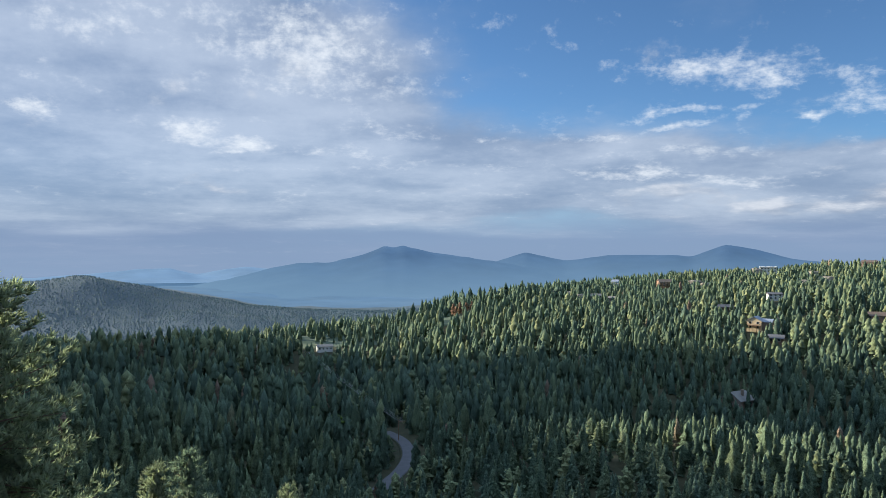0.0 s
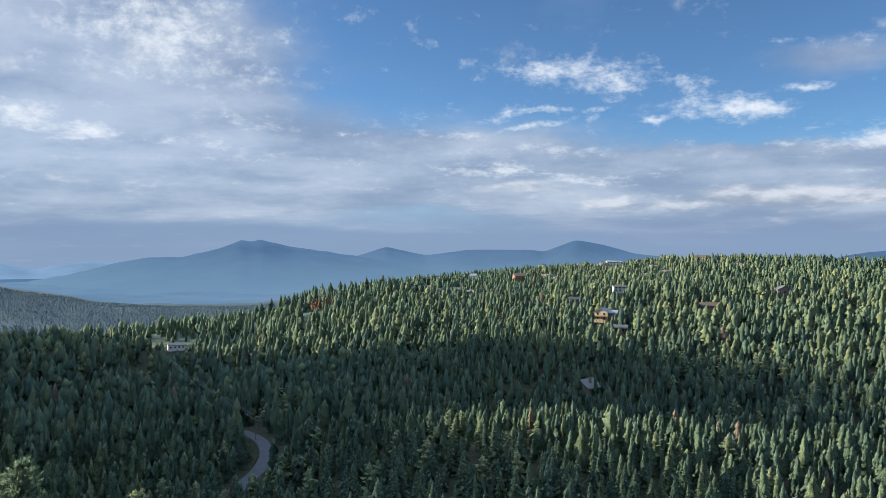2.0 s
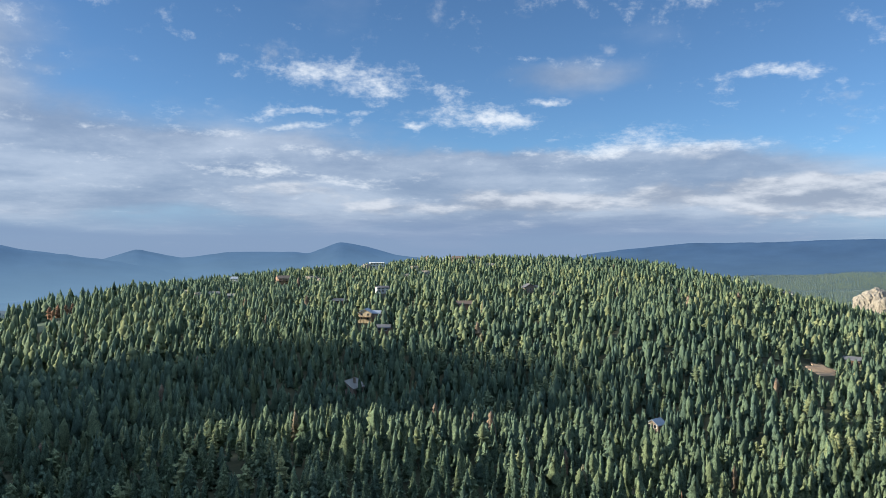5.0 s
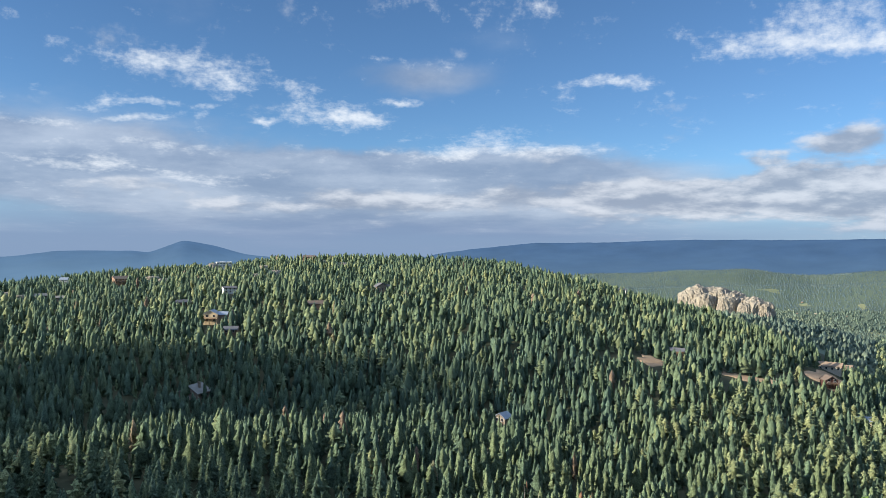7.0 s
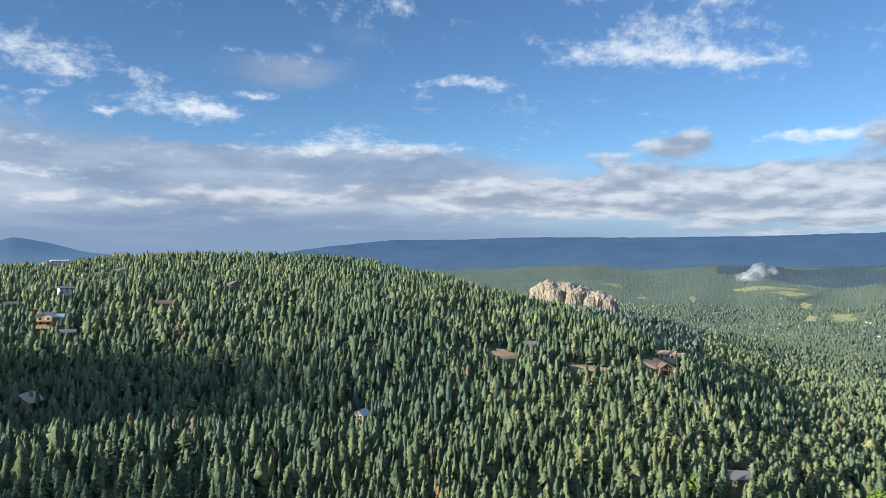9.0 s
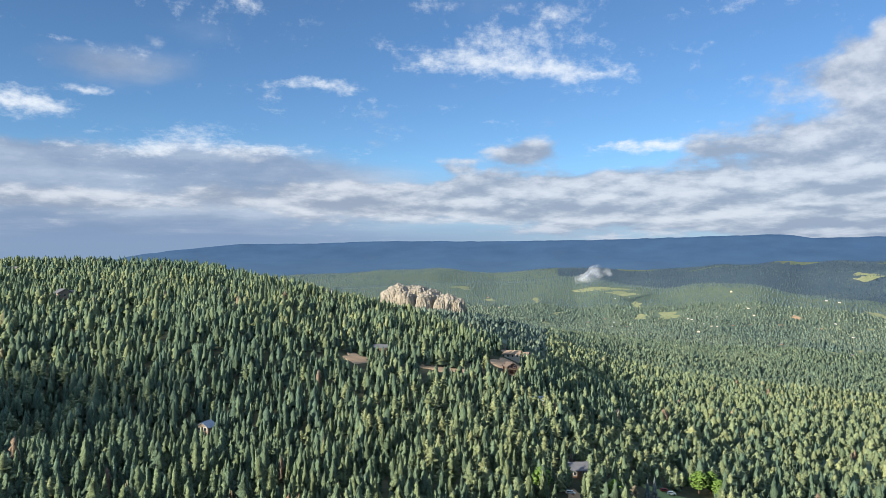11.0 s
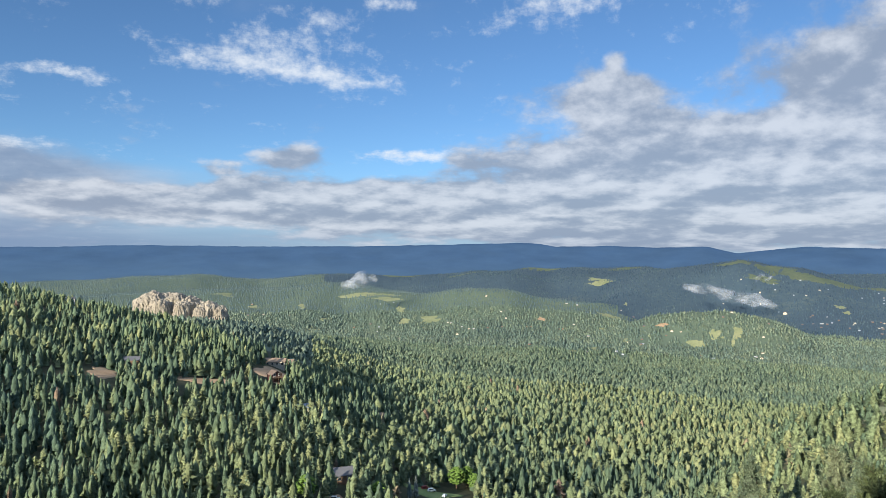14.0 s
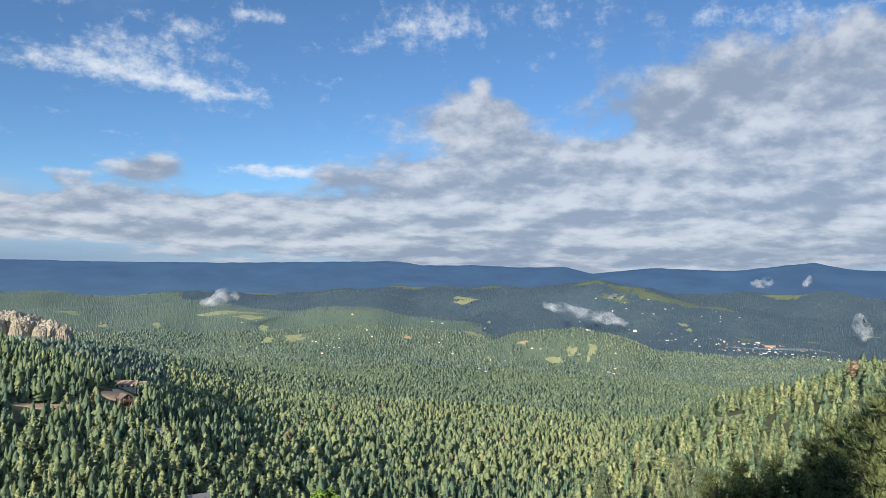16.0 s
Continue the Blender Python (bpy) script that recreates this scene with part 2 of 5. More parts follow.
M_FARTHEST = foliage("farthest needles tinted with haze", (0.078, 0.116, 0.124), (0.092, 0.132, 0.134), (0.118, 0.150, 0.138), None, 0.08, calm=0.3)
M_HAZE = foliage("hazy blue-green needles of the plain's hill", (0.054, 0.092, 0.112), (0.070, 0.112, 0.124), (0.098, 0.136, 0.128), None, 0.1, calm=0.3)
# Cloud shadow and haze on the far hills are put into these needles.
M_CLOUDSHADE = foliage("far hill needles darkened as cloud shadow", (0.038, 0.064, 0.096), (0.052, 0.083, 0.108), (0.080, 0.112, 0.116), None, 0.05, calm=0.35)
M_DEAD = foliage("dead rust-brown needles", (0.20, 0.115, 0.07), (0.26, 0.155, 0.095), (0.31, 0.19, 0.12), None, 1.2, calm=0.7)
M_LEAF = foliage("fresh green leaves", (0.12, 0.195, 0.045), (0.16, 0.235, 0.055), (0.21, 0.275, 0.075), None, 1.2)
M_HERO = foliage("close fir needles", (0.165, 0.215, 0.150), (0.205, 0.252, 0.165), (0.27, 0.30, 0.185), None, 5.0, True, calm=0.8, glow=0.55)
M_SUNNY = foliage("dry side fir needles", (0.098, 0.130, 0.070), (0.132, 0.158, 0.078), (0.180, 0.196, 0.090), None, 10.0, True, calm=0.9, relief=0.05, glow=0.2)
# Dark pines' own green; under the overlook it stands in for the hilltop's shade.
M_DARKPINE_SHADE = foliage("dark pine needles, also hilltop shade", (0.052, 0.074, 0.036), (0.072, 0.094, 0.042), (0.104, 0.122, 0.054), None, 8.0, True, calm=0.9, relief=0.05, glow=0.12)
M_DRYGRASS = surface("dry olive grass between the trees", [(0.25, (0.040, 0.046, 0.022)), (0.5, (0.085, 0.090, 0.042)), (0.75, (0.150, 0.140, 0.072))], 0.25, 8.0, rough=0.95, bump=0.5, bump_dist=0.2)
M_TRUNK = surface("conifer bark", [(0.3, (0.06, 0.042, 0.03)), (0.7, (0.17, 0.11, 0.075))], 2.0, rough=0.9)
M_SNAG = surface("weathered dead wood", [(0.3, (0.17, 0.15, 0.13)), (0.7, (0.32, 0.29, 0.26))], 1.5, rough=0.9)
M_GROUND = surface("forest floor", [(0.25, (0.022, 0.028, 0.014)), (0.5, (0.045, 0.048, 0.024)), (0.72, (0.095, 0.085, 0.045)), (0.85, (0.16, 0.13, 0.08))], 0.02, 8.0, rough=0.95, bump=0.5, bump_dist=0.5)
# Near the haze-tinted needles in tone, so that far gaps stay pale.
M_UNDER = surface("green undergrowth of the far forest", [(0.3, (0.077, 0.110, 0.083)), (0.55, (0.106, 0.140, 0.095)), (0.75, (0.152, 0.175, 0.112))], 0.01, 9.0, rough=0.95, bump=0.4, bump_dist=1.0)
# The same cloud shadow and haze, in the colour of the soil.
M_HILLSHADE = surface("far hill undergrowth darkened as cloud shadow", [(0.3, (0.036, 0.060, 0.088)), (0.55, (0.050, 0.080, 0.102)), (0.75, (0.105, 0.130, 0.112))], 0.006, 9.0, rough=0.95, bump=0.4, bump_dist=1.0)
# Air haze is put into this soil's blue-green as well.
M_HAZY = surface("haze-tinted undergrowth of the plain's hill", [(0.3, (0.048, 0.082, 0.108)), (0.55, (0.064, 0.102, 0.122)), (0.75, (0.092, 0.128, 0.128))], 0.012, 9.0, rough=0.95, bump=0.4, bump_dist=1.0)
M_OLIVE = surface("olive hill grass", [(0.3, (0.062, 0.088, 0.058)), (0.7, (0.118, 0.135, 0.078))], 0.012, 8.0, rough=0.95)
M_LAWN = surface("mown lawn", [(0.3, (0.13, 0.19, 0.06)), (0.7, (0.22, 0.25, 0.10))], 0.12, rough=0.9)
M_LOT = surface("pale paved lots", [(0.3, (0.13, 0.15, 0.165)), (0.7, (0.24, 0.26, 0.27))], 0.02, rough=0.9)
M_ASPHALT = surface("road asphalt", [(0.3, (0.085, 0.088, 0.095)), (0.7, (0.135, 0.138, 0.145))], 0.3, rough=0.85)
M_GRASS = surface("meadow grass", [(0.3, (0.15, 0.18, 0.085)), (0.7, (0.29, 0.285, 0.155))], 0.03, rough=0.9)
M_DIRT = surface("bare orange earth", [(0.3, (0.28, 0.175, 0.10)), (0.7, (0.48, 0.33, 0.205))], 0.15, rough=0.95)
M_ROCK = surface("granite", [(0.25, (0.140, 0.118, 0.092)), (0.5, (0.285, 0.250, 0.200)), (0.75, (0.400, 0.362, 0.300))], 0.10, 6.0, rough=0.9, bump=1.0, bump_dist=1.6)



def paint(name, colour, rough=0.7, wear=0.25, scale=0.5):
    d, u = tuple(c * (1 - wear) for c in colour), tuple(min(1, c * (1 + wear * 0.5)) for c in colour)
    return surface(name, [(0.3, d), (0.7, u)], scale, 9.0, rough, 0.15)


M_TAN = paint("ochre wooden siding", (0.66, 0.52, 0.33))
M_WHITE = paint("white siding", (0.68, 0.66, 0.62))
# White siding darkened: haze and cloud shade over the town are in its colour.
M_WHITE_SHADED = paint("white paint darkened as cloud shade", (0.42, 0.43, 0.44))
M_CREAM = paint("cream stucco", (0.55, 0.48, 0.38))
M_BROWN = paint("brown log siding", (0.20, 0.125, 0.08))
M_CEDAR = paint("sunlit cedar siding", (0.36, 0.22, 0.15))
M_WEATHERED = paint("weathered grey-brown shingles", (0.24, 0.23, 0.21), 0.85)
M_TAWNY = paint("tawny brown shingles", (0.30, 0.215, 0.15), 0.85)
M_RED = paint("dark red siding", (0.075, 0.036, 0.030))
M_STONE = paint("brown stone wall", (0.26, 0.20, 0.15), 0.9, 0.4)
M_SHINGLE = paint("grey shingles", (0.13, 0.13, 0.14), 0.85)
M_SLATE = paint("blue grey metal roof", (0.26, 0.30, 0.36), 0.45)
M_RUST = paint("brown shingles", (0.17, 0.125, 0.098), 0.85)
M_ORANGE = paint("tan orange brick", (0.32, 0.22, 0.165))
M_CARWHITE = paint("white car paint", (0.75, 0.75, 0.74), 0.35, 0.05)
M_CARRED = paint("dark red car paint", (0.22, 0.035, 0.03), 0.35, 0.1)
M_TYRE = paint("black rubber", (0.025, 0.025, 0.027), 0.9)
M_GLASS, _n, _l, _b = material("window glass")
_b.inputs["Base Color"].default_value, _b.inputs["Roughness"].default_value = (0.02, 0.025, 0.03, 1), 0.08
_b.inputs["Specular IOR Level"].default_value = 0.5
M_WIRE = paint("aluminium cable", (0.55, 0.56, 0.58), 0.4)
M_MIST, _n, _l, _b = material("low mist")
_d, _t, _x, _a = _n.new("ShaderNodeBsdfDiffuse"), _n.new("ShaderNodeBsdfTranslucent"), _n.new("ShaderNodeMixShader"), _n.new("ShaderNodeMixShader")
for _s in (_d, _t):
    _s.inputs["Color"].default_value = (0.82, 0.85, 0.90, 1)
_l.new(_d.outputs[0], _x.inputs[1]), _l.new(_t.outputs[0], _x.inputs[2])
_r = ramp(_n, [(0.42, (0.0, 0.0, 0.0)), (0.8, (0.36, 0.36, 0.36))])
_l.new(noise_at(_n, _l, 0.026, 7.0, rough=0.65), _r.inputs[0])
_l.new(_r.outputs[0], _a.inputs[0])
_l.new(_n.new("ShaderNodeBsdfTransparent").outputs[0], _a.inputs[1]), _l.new(_x.outputs[0], _a.inputs[2])
_l.new(_a.outputs[0], next(q for q in _n if q.type == "OUTPUT_MATERIAL").inputs[0])

# ---- the land: one sheet, lofted through the lines of slope, valley, crest and far hills ----
def line(*knots):
    """A line round the hilltop: (azimuth, distance, height) in degrees and metres."""
    k = np.array(sorted(knots), float)
    return k


KNOLL = line((-180, 5, -1.9), (180, 5, -1.9))
SHOULDER = line((-180, 60, -15), (-125, 60, -20), (-112, 62, -23), (-98, 60, -27), (-60, 60, -30), (20, 60, -29), (34, 60, -22), (60, 60, -12), (180, 60, -15))
SLOPE = line((-180, 160, -14), (-140, 160, -9), (-120, 165, -11), (-115, 175, -18), (-110, 185, -23), (-105, 190, -32), (-100, 180, -46), (-95, 165, -58),
             (-85, 150, -62), (-60, 150, -66), (-40, 150, -67), (-20, 150, -62), (10, 150, -61), (30, 150, -52), (50, 160, -30), (180, 160, -16))
BOTTOM = line((-180, 240, -50), (-125, 240, -58), (-110, 245, -76), (-100, 245, -84), (-90, 265, -97), (-80, 270, -98), (-70, 255, -90), (-60, 245, -82),
              (-52, 248, -78), (-45, 252, -73), (-38, 252, -69), (-28, 248, -62), (-20, 244, -58), (-12, 236, -57), (-5, 232, -62), (0, 245, -74), (3, 270, -79), (15, 235, -77), (30, 230, -72), (50, 240, -50), (180, 240, -50))
# the ravine behind the near bench
RAVINE = line((-180, 330, -80), (-125, 330, -84), (-110, 330, -96), (-100, 335, -104), (-90, 340, -110), (-80, 335, -105), (-70, 325, -89), (-60, 325, -80),
              (-52, 330, -81), (-45, 332, -81), (-38, 332, -79), (-28, 330, -79), (-20, 328, -79), (-12, 322, -78), (-5, 330, -80), (3, 345, -83), (15, 345, -84), (31, 310, -70), (38, 310, -30), (50, 330, -20), (180, 330, -80))
# The unseen rise past azimuth 34, here and in CREST, is added for shade.
MIDSLOPE = line((-180, 420, -110), (-110, 420, -115), (-100, 440, -118), (-88, 430, -118), (-76, 430, -104), (-70, 440, -90), (-63, 455, -79), (-55, 445, -67), (-45, 435, -58),
                (-35, 480, -56), (-22, 480, -50), (-14, 450, -60), (-5, 490, -80), (5, 560, -102), (15, 560, -101), (31, 500, -84), (34, 420, -44), (37.5, 400, 4), (41, 400, 24), (62, 420, 30), (80, 420, -40), (180, 420, -110))
CREST = line((-180, 800, -170), (-100, 760, -150), (-88, 650, -133), (-80, 560, -116), (-75, 540, -106), (-70, 520, -88), (-65, 550, -65), (-58, 650, -51), (-52, 760, -35),
             (-45, 850, -15), (-36, 920, -8), (-29, 920, -10), (-24, 915, -21), (-16, 900, -26), (-8, 830, -34), (-4, 800, -40), (0, 780, -49), (4, 760, -69), (14, 740, -77), (22, 720, -81), (31, 700, -76), (35.5, 600, -22), (40, 520, 30), (60, 700, 40), (90, 700, -60), (180, 800, -170))
BEHIND = line((-180, 1250, -190), (-90, 1200, -172), (-78, 1150, -152), (-74, 1100, -132), (-70, 1000, -106), (-67, 960, -90), (-65.2, 925, -83), (-63.6, 900, -76), (-57, 900, -74), (-54, 1000, -95), (-36, 1250, -95), (-10, 1150, -120), (5, 1050, -140), (31, 980, -135), (60, 1000, -120), (180, 1250, -190))
VALLEY = line((-180, 2000, -205), (-120, 2100, -205), (-60, 2000, -203), (-40, 1900, -190), (0, 1700, -200), (30, 1500, -190), (180, 2000, -205))
FOOT = line((-180, 2500, -200), (-120, 2500, -195), (-110, 2500, -190), (-105.5, 2500, -172), (-103, 2500, -152), (-100, 2500, -158), (-97, 2500, -143), (-90, 2500, -138), (-86, 2550, -126), (-82, 2550, -118), (-78, 2550, -124), (-75.5, 2600, -112), (-71, 2650, -86), (-68, 2650, -88), (-64, 2650, -80), (-59.5, 2650, -98), (-52, 2600, -130), (-30, 2300, -200), (12, 2000, -190), (30, 1950, -150), (180, 2600, -200))
HILLS = line((-180, 3300, -40), (-120.5, 3350, -140), (-94, 3250, -130), (-90, 3300, -110), (-85.5, 3300, -110), (-82, 3300, -100), (-78, 3300, -88), (-75, 3300, -105),
             (-71, 3300, -66), (-66, 3300, -98), (-62, 3300, -60), (-58, 3300, -70), (-52, 3300, -95), (-35, 2900, -190), (5, 2500, -205), (13, 2400, -189), (16, 2400, -160), (20, 2400, -120), (23, 2400, -85), (25.6, 2400, -48), (28, 2400, -70), (31, 2400, -90), (60, 2600, -120), (180, 3300, -40))
BASIN = line((-180, 2900, -195), (-60, 2950, -190), (0, 2350, -200), (15, 2200, -170), (30, 2200, -125), (180, 2900, -195))
OUTER = line((-180, 4000, -180), (-120, 3950, -150), (-60, 3800, -170), (20, 3600, -190), (180, 4000, -180))
RIM = line((-180, 4950, -100), (-20, 4950, -100), (-2, 4950, -200), (60, 4950, -200), (80, 4950, -100), (180, 4950, -100))
LINES = [KNOLL, SHOULDER, SLOPE, BOTTOM, RAVINE, MIDSLOPE, CREST, BEHIND, VALLEY, FOOT, BASIN, HILLS, OUTER, RIM]

# crests beyond the valley: distance, depth, and (azimuth, elevation) of the skyline
RIDGES = [
    (1900, 140, [(-106, -5.4), (-103.8, -4.6), (-102.1, -4.3), (-100.3, -3.9), (-98.7, -4.1), (-96.9, -4.25), (-95, -4.6), (-93, -5.2)]),
    (2250, 190, [(-96, -4.9), (-93.1, -4.15), (-91.2, -3.65), (-89.2, -3.35), (-86.7, -3.0), (-85.1, -2.7), (-83, -2.75), (-80, -2.85), (-77, -3.25), (-74, -3.35), (-71, -4.2)]),
    (2850, 280, [(-126, -3.2), (-121, -3.0), (-116, -2.8), (-112.4, -2.15), (-109, -1.5), (-105.4, -0.6), (-101.8, 0.0), (-98.6, -0.45), (-96.8, -0.75), (-95, -1.1), (-93.9, -1.5), (-92, -2.4)]),
    (3050, 170, [(-94, -2.2), (-92.7, -1.85), (-91.1, -1.45), (-89.2, -1.55), (-87.9, -1.85), (-86.3, -1.45), (-84.6, -1.2), (-83, -1.45), (-81.3, -1.9), (-79.5, -2.5)]),
    (3360, 190, [(-126, -1.0), (-120.6, -0.7), (-117.8, -0.2), (-114, -0.65), (-111.3, -0.65), (-109.2, -1.0), (-106, -1.2), (-97, -1.0), (-93.9, -0.7), (-88, -0.75), (-84, -1.1), (-80, -1.4), (-77, -1.4), (-74, -1.2), (-70, -1.6), (-66, -2.2)]),
]

# skyline of the added shading spur, across the sun's way: metres from middle, height
SHADE_SPUR = np.array([(-900, -700), (-600, -150), (-290, 170), (-215, 262), (-170, 306), (-140, 313), (-110, 309), (-88, 311), (-61, 317), (-38, 331), (-10, 342), (10, 349), (47, 342), (87, 324), (118, 308), (150, 266), (190, 184), (235, 112), (330, 20), (500, -150), (760, -700)], float)

NA, NR = 600, 150
AZ = np.linspace(-180, 180, NA + 1)
RR = np.concatenate([[0.0], np.geomspace(3.0, 4940.0, NR)])


LATTICES = {}


def lattice(seed):
    if seed not in LATTICES:
        LATTICES[seed] = np.random.RandomState(seed).rand(256, 256)
    return LATTICES[seed]


def value_noise(x, y, scale, seed):
    """Smooth noise from -1 to 1, with features of that many metres."""
    g = lattice(seed)
    u, v = np.asarray(x) / scale, np.asarray(y) / scale
    i, j = np.floor(u).astype(int), np.floor(v).astype(int)
    a, b = u - i, v - j
    a, b = a * a * (3 - 2 * a), b * b * (3 - 2 * b)
    p = lambda di, dj: g[(i + di) % 256, (j + dj) % 256]
    return 2 * ((p(0, 0) * (1 - a) + p(1, 0) * a) * (1 - b) + (p(0, 1) * (1 - a) + p(1, 1) * a) * b) - 1


def softened(values, n):
    k = np.hanning(n + 2)[1:-1]
    k /= k.sum()
    pad = np.concatenate([values[-n - 1:-1], values, values[1:n + 1]])
    return np.convolve(pad, k, "same")[n:-n]


def lofted():
    rs = [softened(np.interp(AZ, k[:, 0], k[:, 1]), 3) for k in LINES]
    zs = [softened(np.interp(AZ, k[:, 0], k[:, 2]), 3) for k in LINES]
    h = np.zeros((NA + 1, NR + 1))
    lr = np.log(RR + 1.5)
    for i in range(NA + 1):
        h[i] = np.interp(lr, [np.log(r[i] + 1.5) for r in rs], [z[i] for z in zs])
    k = np.array([1, 2, 3, 2, 1.0]) / 9
    sm = np.stack([np.convolve(np.pad(row, 2, "edge"), k, "valid") for row in h])
    a = np.radians(AZ)[:, None]
    x, y = -np.sin(a) * RR, np.cos(a) * RR
    # gullies and swells, wider the farther off
    w = np.clip((RR - 60) / 300, 0, 1)
    sm = sm + w * (4.0 * value_noise(x, y, 90, 3) + 1.5 * value_noise(x, y, 35, 4)) * np.clip((RR - 200) / 250, 0.35, 1)
    sm = sm - 3.5 * np.clip((RR - 110) / 60, 0, 1) * np.clip((1150 - RR) / 150, 0, 1)
    far = np.clip((RR - 1000) / 1000, 0, 1)
    far = far * np.interp(AZ, [-30, -12, 60, 75], [1.0, 0.25, 0.25, 1.0])[:, None]
    sm = sm + far * (20 * value_noise(x, y, 420, 5) + 12 * value_noise(x, y, 190, 6)) * np.clip((4300 - RR) / 600, 0, 1)
    for r0, deep, knots in RIDGES:
        k = np.array(sorted(knots))
        goal = r0 * np.tan(np.radians(np.interp(AZ, k[:, 0], k[:, 1], left=-40, right=-40)))
        goal = goal + 0.004 * r0 * value_noise(-np.sin(np.radians(AZ)) * r0, np.cos(np.radians(AZ)) * r0, 110, 14)
        here = np.array([np.interp(r0, RR, row) for row in sm])
        ease = softened(np.maximum(0, goal - here), 3)[:, None]
        uneven = 1 + 0.35 * value_noise(x, y, 240, 15)
        sm = sm + ease * np.exp(-((RR - r0) / (deep * uneven)) ** 2)
    # a high unseen spur towards the sun, added to shade the ravine
    s, c = math.sin(math.radians(SUN_AZ)), math.cos(math.radians(SUN_AZ))
    dx, dy = x + 930, y - 785
    along, across = -s * dx + c * dy, c * dx + s * dy
    top = np.interp(across, SHADE_SPUR[:, 0], SHADE_SPUR[:, 1]) + 12 * value_noise(x, y, 55, 8)
    return x, y, sm + np.maximum(0, top - sm) * np.exp(-(along / 120) ** 2)


GX, GY, GZ = lofted()


def ground(x, y):
    """The land's height under a place."""
    x, y = np.asarray(x, float), np.asarray(y, float)
    az = np.degrees(np.arctan2(-x, y))
    r = np.clip(np.hypot(x, y), 0, 4930)
    u = (az + 180) / 360 * NA
    i = np.clip(np.floor(u).astype(int), 0, NA - 1)
    a = u - i
    j = np.clip(np.searchsorted(RR, r, "right") - 1, 0, NR - 1)
    b = (r - RR[j]) / (RR[j + 1] - RR[j])
    return (GZ[i, j] * (1 - a) + GZ[i + 1, j] * a) * (1 - b) + (GZ[i, j + 1] * (1 - a) + GZ[i + 1, j + 1] * a) * b


# how high the land and its trees stand in the way, as seen from the hilltop
SCREEN = np.maximum.accumulate(np.degrees(np.arctan2(GZ + np.where(AZ < -100, 1.0, 6.0)[:, None], np.maximum(RR, 1.0))) * (RR > 100) - 90.0 * (RR <= 100), axis=1)


def cloud_shaded(x, y):
    """Where the far hills are coloured dark, as under cloud shadow."""
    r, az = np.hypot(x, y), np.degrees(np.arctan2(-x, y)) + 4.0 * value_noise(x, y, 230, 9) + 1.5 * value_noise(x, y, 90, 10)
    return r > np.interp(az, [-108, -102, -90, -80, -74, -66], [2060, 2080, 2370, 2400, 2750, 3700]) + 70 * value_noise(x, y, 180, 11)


def in_sight(spots, height, margin=0.12):
    """Those places whose trees stand clear of the land before them."""
    r, az = np.hypot(spots[:, 0], spots[:, 1]), np.degrees(np.arctan2(-spots[:, 0], spots[:, 1]))
    i = np.clip(np.round((az + 180) / 360 * NA).astype(int), 0, NA)
    j = np.clip(np.searchsorted(RR, r) - 2, 0, NR)
    top = np.degrees(np.arctan2(ground(spots[:, 0], spots[:, 1]) + height, r))
    return spots[top > SCREEN[i, j] - margin]


def at(az, r, up=0.0):
    h = heading(az) * r
    return Vector((h.x, h.y, float(ground(h.x, h.y)) + up))


def mesh_of(name, verts, faces, mat, smooth=False):
    me = bpy.data.meshes.new(name)
    me.from_pydata([tuple(v) for v in verts], [], [tuple(f) for f in faces])
    me.materials.append(mat)
    if smooth:
        me.polygons.foreach_set("use_smooth", [True] * len(me.polygons))
    me.update()
    return me


def mesh_tris(name, verts, tris, mat, tint=None):
    """A large mesh straight from arrays; tint: one value a vertex."""
    me = bpy.data.meshes.new(name)
    n = len(tris)
    me.vertices.add(len(verts))
    me.vertices.foreach_set("co", np.ascontiguousarray(verts, np.float32).ravel())
    me.loops.add(3 * n)
    me.loops.foreach_set("vertex_index", np.ascontiguousarray(tris, np.int32).ravel())
    me.polygons.add(n)
    me.polygons.foreach_set("loop_start", np.arange(0, 3 * n, 3, dtype=np.int32))
    if tint is not None:
        a = me.attributes.new("tint", "FLOAT", "POINT")
        a.data.foreach_set("value", np.ascontiguousarray(tint, np.float32))
    me.materials.append(mat)
    me.update(calc_edges=True)
    me.validate()
    return me


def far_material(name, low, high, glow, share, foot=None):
    """Far backdrop: the haze of miles of air is put in as emission, paler towards its foot; it takes little other
    light.
    """
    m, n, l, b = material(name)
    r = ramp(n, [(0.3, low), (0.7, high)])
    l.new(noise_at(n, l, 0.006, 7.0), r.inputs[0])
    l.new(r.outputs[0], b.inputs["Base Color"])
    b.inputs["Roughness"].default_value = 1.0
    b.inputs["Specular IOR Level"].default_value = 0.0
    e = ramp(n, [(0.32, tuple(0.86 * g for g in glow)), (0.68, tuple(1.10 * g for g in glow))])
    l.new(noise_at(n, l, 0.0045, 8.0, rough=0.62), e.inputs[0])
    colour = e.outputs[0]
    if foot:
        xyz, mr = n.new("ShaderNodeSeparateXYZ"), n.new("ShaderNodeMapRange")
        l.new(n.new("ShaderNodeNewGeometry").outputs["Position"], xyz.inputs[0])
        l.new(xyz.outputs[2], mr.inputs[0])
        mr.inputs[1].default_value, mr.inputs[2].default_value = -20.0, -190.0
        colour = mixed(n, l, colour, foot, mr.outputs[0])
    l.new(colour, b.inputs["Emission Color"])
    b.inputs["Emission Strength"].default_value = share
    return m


M_RANGE = far_material("distant forest with blue haze glow", (0.010, 0.016, 0.024), (0.018, 0.026, 0.032), (0.043, 0.086, 0.160), 1.0, (0.078, 0.140, 0.215))
